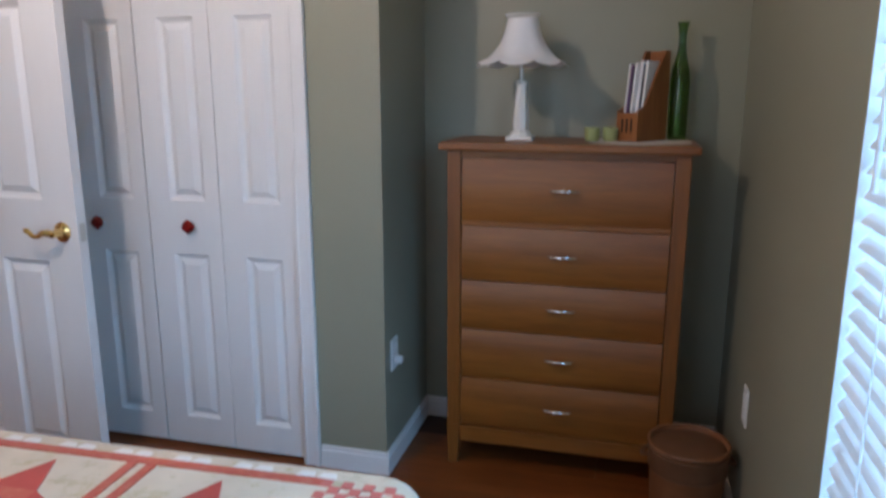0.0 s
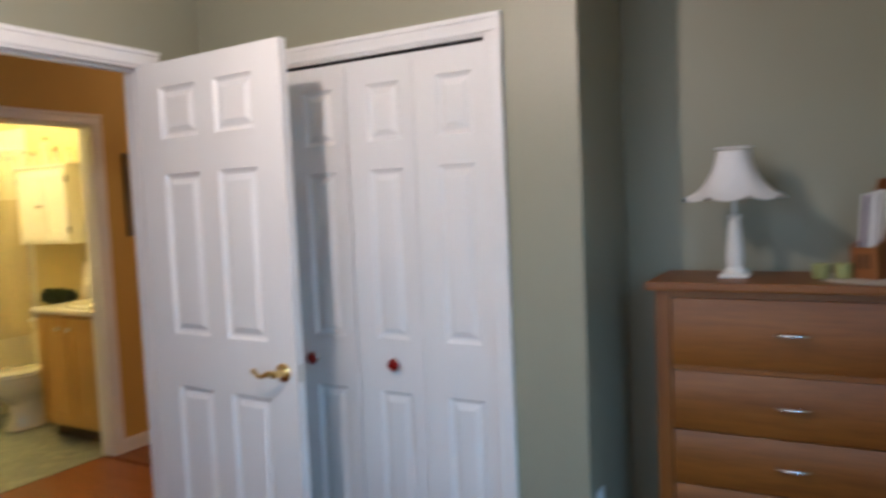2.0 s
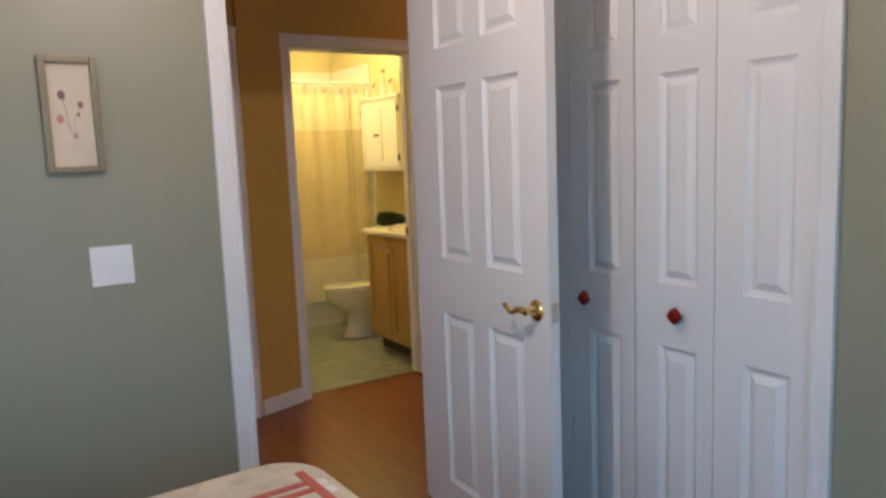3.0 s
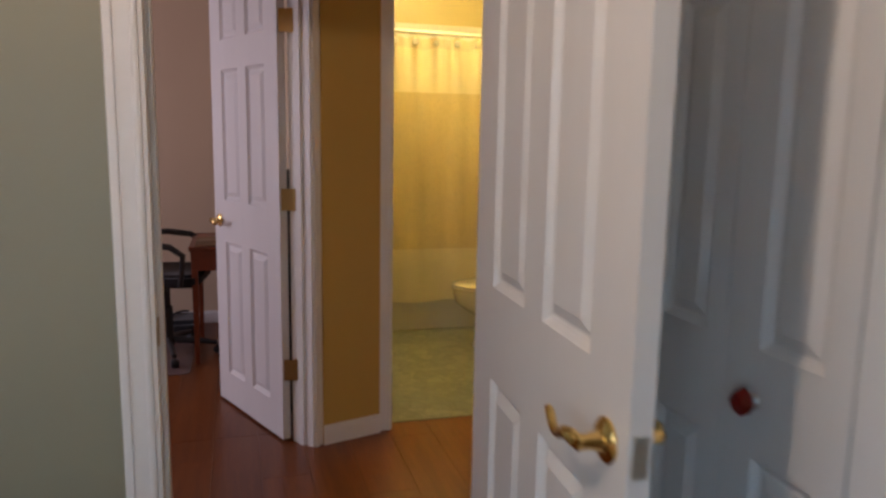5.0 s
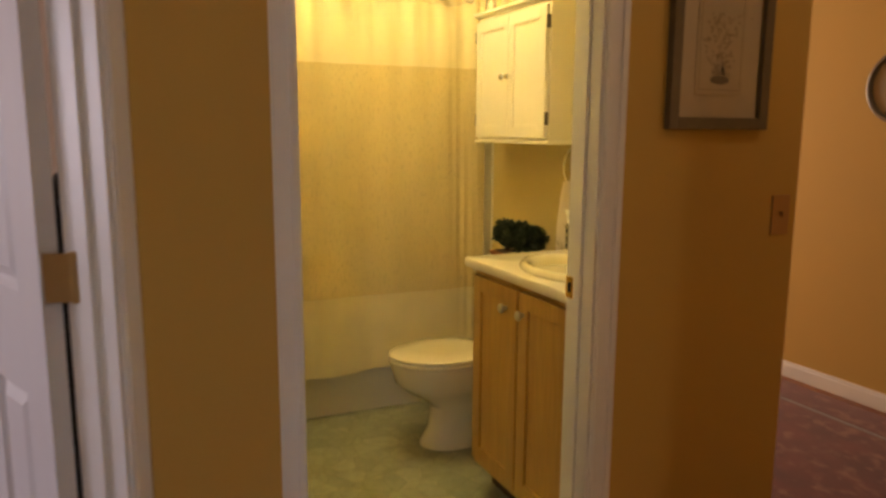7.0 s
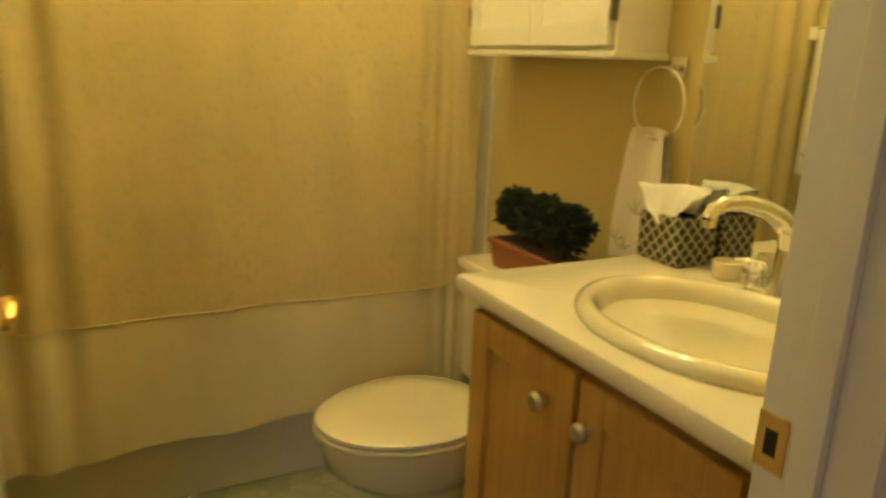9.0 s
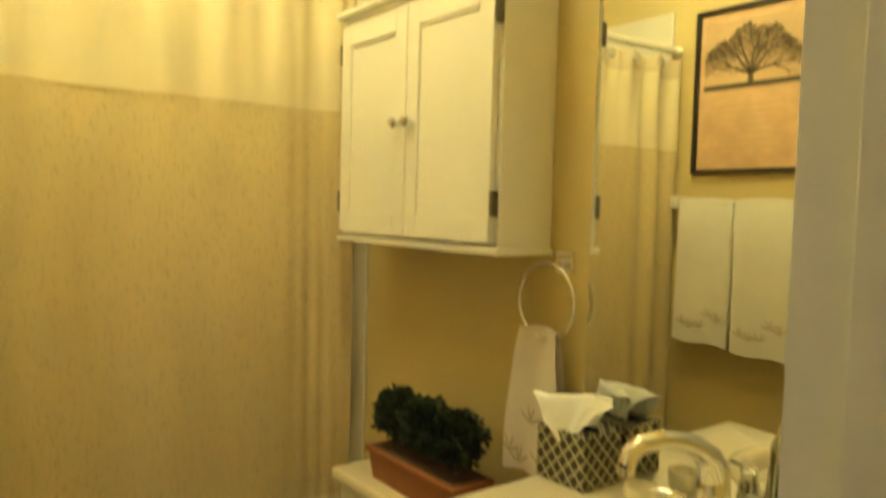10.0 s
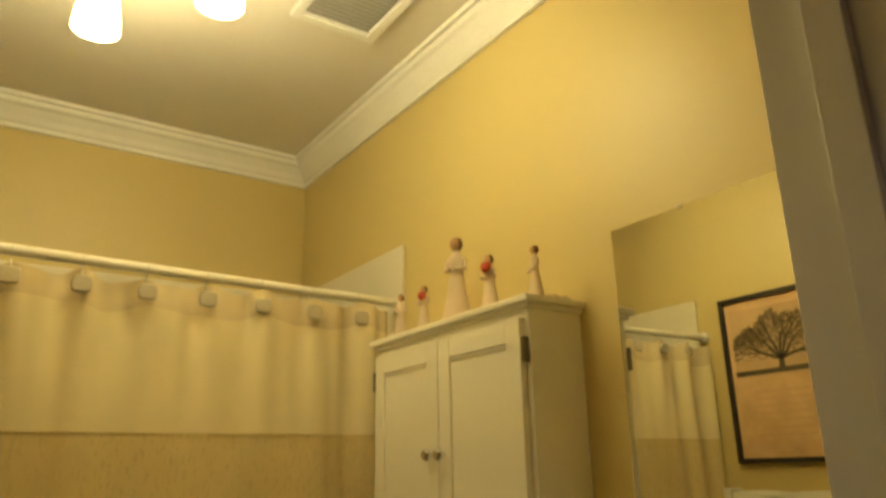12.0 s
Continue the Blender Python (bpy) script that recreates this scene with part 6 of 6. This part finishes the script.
for k, x in enumerate((-0.10, 0.005, 0.105)):
    rnd = random.Random(20 + k)
    sh = thing("shrub", Matrix.Translation((-4.375 + x, 4.588, 0.8235)), "small dark green clipped shrub in the planter", "plant", "shrubs in the planter")
    part("trunk", tube([(0, 0, -0.004), (0.003, 0.002, 0.03), (0.0, 0, 0.07)], [0.006, 0.005, 0.004], 8), BARK, sh, "", True)
    bm = bmesh.new()
    for _ in range(1700):
        d = Vector((rnd.gauss(0, 1), rnd.gauss(0, 1), rnd.gauss(0, 1))).normalized()
        lump = 1 + 0.16 * math.sin(5 * d.x + k) * math.sin(6 * d.z + 2 * k) + rnd.uniform(-0.12, 0.10)
        r = 0.060 * lump * (rnd.random() ** 0.25)
        p = Vector((d.x * r * 1.12, d.y * r * 0.95, 0.078 + d.z * r * 0.92))
        out = (d + Vector((rnd.uniform(-.6, .6), rnd.uniform(-.6, .6), rnd.uniform(-.3, .7)))).normalized()
        side = out.orthogonal().normalized()
        side.rotate(Matrix.Rotation(rnd.uniform(0, 6.3), 3, out))
        L2, W = rnd.uniform(0.009, 0.016), rnd.uniform(0.004, 0.0065)
        a, c2 = p - out * L2 * 0.2, p + out * L2
        mid2 = p + out * L2 * 0.4
        vs = [bm.verts.new(q3) for q3 in (a, mid2 + side * W, c2, mid2 - side * W)]
        bm.faces.new(vs)
    part("crown", bm, LEAF, sh, "dense dark needle foliage")

# south wall: tree picture, towel bar
BLACKFRAME = plain("black_wood_frame", (0.02, 0.016, 0.012), 0.35, vary=0.15, relief=0.05)
PARCH = plain("warm_parchment_print", (0.58, 0.375, 0.19), 0.8, fine=25, coarse=9, vary=0.14, relief=0.05)
PANEL2 = plain("sepia_tree_panel", (0.50, 0.335, 0.17), 0.8, fine=25, coarse=5, vary=0.15, relief=0.05)
TREEINK = plain("dark_sepia_ink", (0.085, 0.066, 0.038), 0.85)
SOUTH = Matrix.Rotation(radians(180), 4, "Z")
tp = framed("tree_picture", Matrix.Translation((-4.545, TY0, 1.857)) @ SOUTH, 0.455, 0.62, 0.018, BLACKFRAME, "oak tree print in a thin black frame", 0.022, 0.0, None, PARCH)
part("tree_panel", boxes(((-0.19, -0.0095, 0.0), (0.19, -0.0082, 0.255))), PANEL2, tp)
tree, twigs = bmesh.new(), bmesh.new()
rnd = random.Random(7)


def stroke(bm, x, z, x2, z2, w, w2, y):
    """One flat brush stroke of the print."""
    d = math.hypot(x2 - x, z2 - z) or 1.0
    nx, nz = -(z2 - z) / d, (x2 - x) / d
    bm.faces.new([bm.verts.new(v) for v in ((x - nx * w, y, z - nz * w), (x + nx * w, y, z + nz * w), (x2 + nx * w2, y, z2 + nz * w2), (x2 - nx * w2, y, z2 - nz * w2))])


def crown_top(x):
    return 0.228 - 3.0 * x * x + 0.010 * math.sin(50 * x) + 0.006 * math.sin(117 * x)


def limb(x, z, a, l, w, depth):
    """A limb that bends outward and forks into thinner ones."""
    for _ in range(3):
        x2, z2 = x + l / 3 * math.sin(a), z + l / 3 * math.cos(a)
        if abs(x2) > 0.185 or z2 > crown_top(x2) or z2 < 0.03:
            return
        stroke(tree if depth > 1 else twigs, x, z, x2, z2, w, w * 0.86, -0.0103 if depth > 1 else -0.0101)
        x, z, w, a = x2, z2, w * 0.86, a + rnd.uniform(-0.16, 0.16)
    if depth:
        for da in (-0.45, 0.02, 0.48):
            limb(x, z, a + da + rnd.uniform(-0.2, 0.2), l * rnd.uniform(0.62, 0.88), w * 0.66, depth - 1)


stroke(tree, 0.0, 0.012, 0.0, 0.062, 0.013, 0.009, -0.0103)
for a0, l0 in ((-1.25, 0.085), (-0.85, 0.085), (-0.45, 0.08), (-0.05, 0.08), (0.35, 0.08), (0.75, 0.085), (1.2, 0.085)):
    limb(0.0, 0.055, a0, l0, 0.0062, 4)
for _ in range(2600):
    x = rnd.uniform(-0.186, 0.186)
    z = 0.045 + 0.25 * abs(x) * rnd.random() + (crown_top(x) - 0.045) * rnd.random() ** 0.6
    if z < crown_top(x):
        a0, l0 = rnd.uniform(-1.6, 1.6), rnd.uniform(0.005, 0.014)
        stroke(twigs, x, z, x + l0 * math.sin(a0), z + l0 * math.cos(a0), 0.0017, 0.0009, -0.0100)
part("tree", tree, TREEINK, tp, "dark printed oak tree")
part("foliage", twigs, plain("mid_sepia_ink", (0.19, 0.135, 0.066), 0.85), tp, "fine printed twigs and leaves")["kind"] = "stuff"
part("ground_line", boxes(((-0.19, -0.0108, 0.006), (0.19, -0.0097, 0.024))), TREEINK, tp, "dark printed ground line")
FAINT = plain("faint_sepia_print", (0.52, 0.335, 0.17), 0.85)
for k in range(7):
    part("print_line", boxes(((-0.13 + 0.01 * (k % 3), -0.0088, -0.06 - k * 0.026), (0.13 - 0.012 * (k % 2), -0.0081, -0.054 - k * 0.026))), FAINT, tp, "faint printed line")
br = thing("towel_bar", Matrix.Translation((-4.50, TY0, 1.432)), "cream towel bar on the bathroom wall", "towel bar")
for x in (-0.30, 0.25):
    part("bracket", boxes(((x - 0.018, 0.0005, -0.02), (x + 0.018, 0.075, 0.03)), bevel=0.006), RODM, br)
part("bar", tube([(-0.30, 0.06, 0.005), (0.25, 0.06, 0.005)], 0.009, 12), RODM, br, "", True)
for x, h in ((-0.165, 0.545), (0.075, 0.560)):
    w = thing("bath_towel", Matrix.Translation((-4.50 + x, TY0 + 0.06, 1.450)) @ SOUTH, "white folded towel with embroidered sprigs on the bar", "towel", "towels on the bar")
    part("cloth", hanging(0.228, 0.232, h, 0.0025, x * 20, 0.017), TOWEL, w, smooth=True)
    flowers(w, 0.0, -0.0215, -h + 0.10, 5, -1, 11, 0.15)

# ceiling fixtures
OPAL = glow("lit_opal_glass", (1.0, 0.86, 0.40), 98.0)
fx = thing("bathroom_ceiling_light", Matrix.Translation((-4.444, 4.0, CEIL)), "three-shade ceiling light with lit opal glass shades", "ceiling light")
part("canopy", lathe([(0.0, -0.03), (0.055, -0.03), (0.07, -0.018), (0.075, 0.0), (0.0, 0.0)], 30), NICKEL, fx, smooth=True)
for k, (dx, dy) in enumerate(((-0.24, -0.21), (0.0, 0.0), (0.24, 0.21))):
    part("arm", tube([(dx * 0.1, dy * 0.1, -0.02), (dx * 0.6, dy * 0.6, -0.045), (dx, dy, -0.055), (dx, dy, -0.085)], 0.007, 10), NICKEL, fx, "", True)
    s = part("shade", lathe([(0.018, -0.085), (0.030, -0.092), (0.042, -0.13), (0.050, -0.185), (0.052, -0.215), (0.049, -0.215), (0.046, -0.18), (0.037, -0.13), (0.026, -0.097), (0.016, -0.092)], 28), OPAL, fx, "glowing opal glass shade", True)
    s.location = (dx, dy, 0)
    point_lamp("bathroom_bulb", (-4.444 + dx, 4.0 + dy, CEIL - 0.235), BATH_W, BULB, 0.03)
vt = thing("ceiling_vent", Matrix.Translation((-4.545, 4.372, CEIL)), "white square ceiling exhaust vent with slats", "vent")
for a, c in (((-0.125, -0.125), (0.125, -0.098)), ((-0.125, 0.098), (0.125, 0.125)), ((-0.125, -0.098), (-0.098, 0.098)), ((0.098, -0.098), (0.125, 0.098))):
    part("frame", boxes(((a[0], a[1], -0.016), (c[0], c[1], -0.0005)), bevel=0.003), TRIM, vt)
part("backing", boxes(((-0.098, -0.098, -0.002), (0.098, 0.098, -0.0008))), plain("vent_grey", (0.40, 0.39, 0.36), 0.6), vt, "grey vent backing")
for k in range(11):
    x = -0.088 + k * 0.0176
    s = part("slat", shift(boxes(((-0.006, -0.098, -0.001), (0.006, 0.098, 0.001))), Matrix.Rotation(radians(35), 4, "Y")), plain("vent_slat_grey", (0.5, 0.49, 0.46), 0.5) if k == 0 else vs_mat, vt)
    vs_mat = s.data.materials[0]
    s.location = (x, 0, -0.009)

# ---- floor boards ----
floor = bpy.data.objects["floor"]
plank_floor(-3.292, XE, 2.0, YA, floor, keep=lambda x, y: not (-1.65 < x < 0.0 and y > 3.7))
plank_floor(-3.292, HX, 4.123, 6.39, floor)
plank_floor(-7.0, -3.292, 4.87, 6.39, floor)
plank_floor(-5.42, -3.294, 0.45, 3.01, floor)
plank_floor(-3.292, HX, 0.45, 1.998, floor)
solid("floor_bedroom_rest", boxes(((XW, 0.3, -0.011), (XE, 1.999, -0.0005))), LAMINATE, "cherry laminate floor under the bed", "floor", "structure")
solid("floor_office_rest", boxes(((-5.42, -0.5, -0.011), (HX, 0.449, -0.0005))), LAMINATE, "cherry laminate office floor", "floor", "structure")
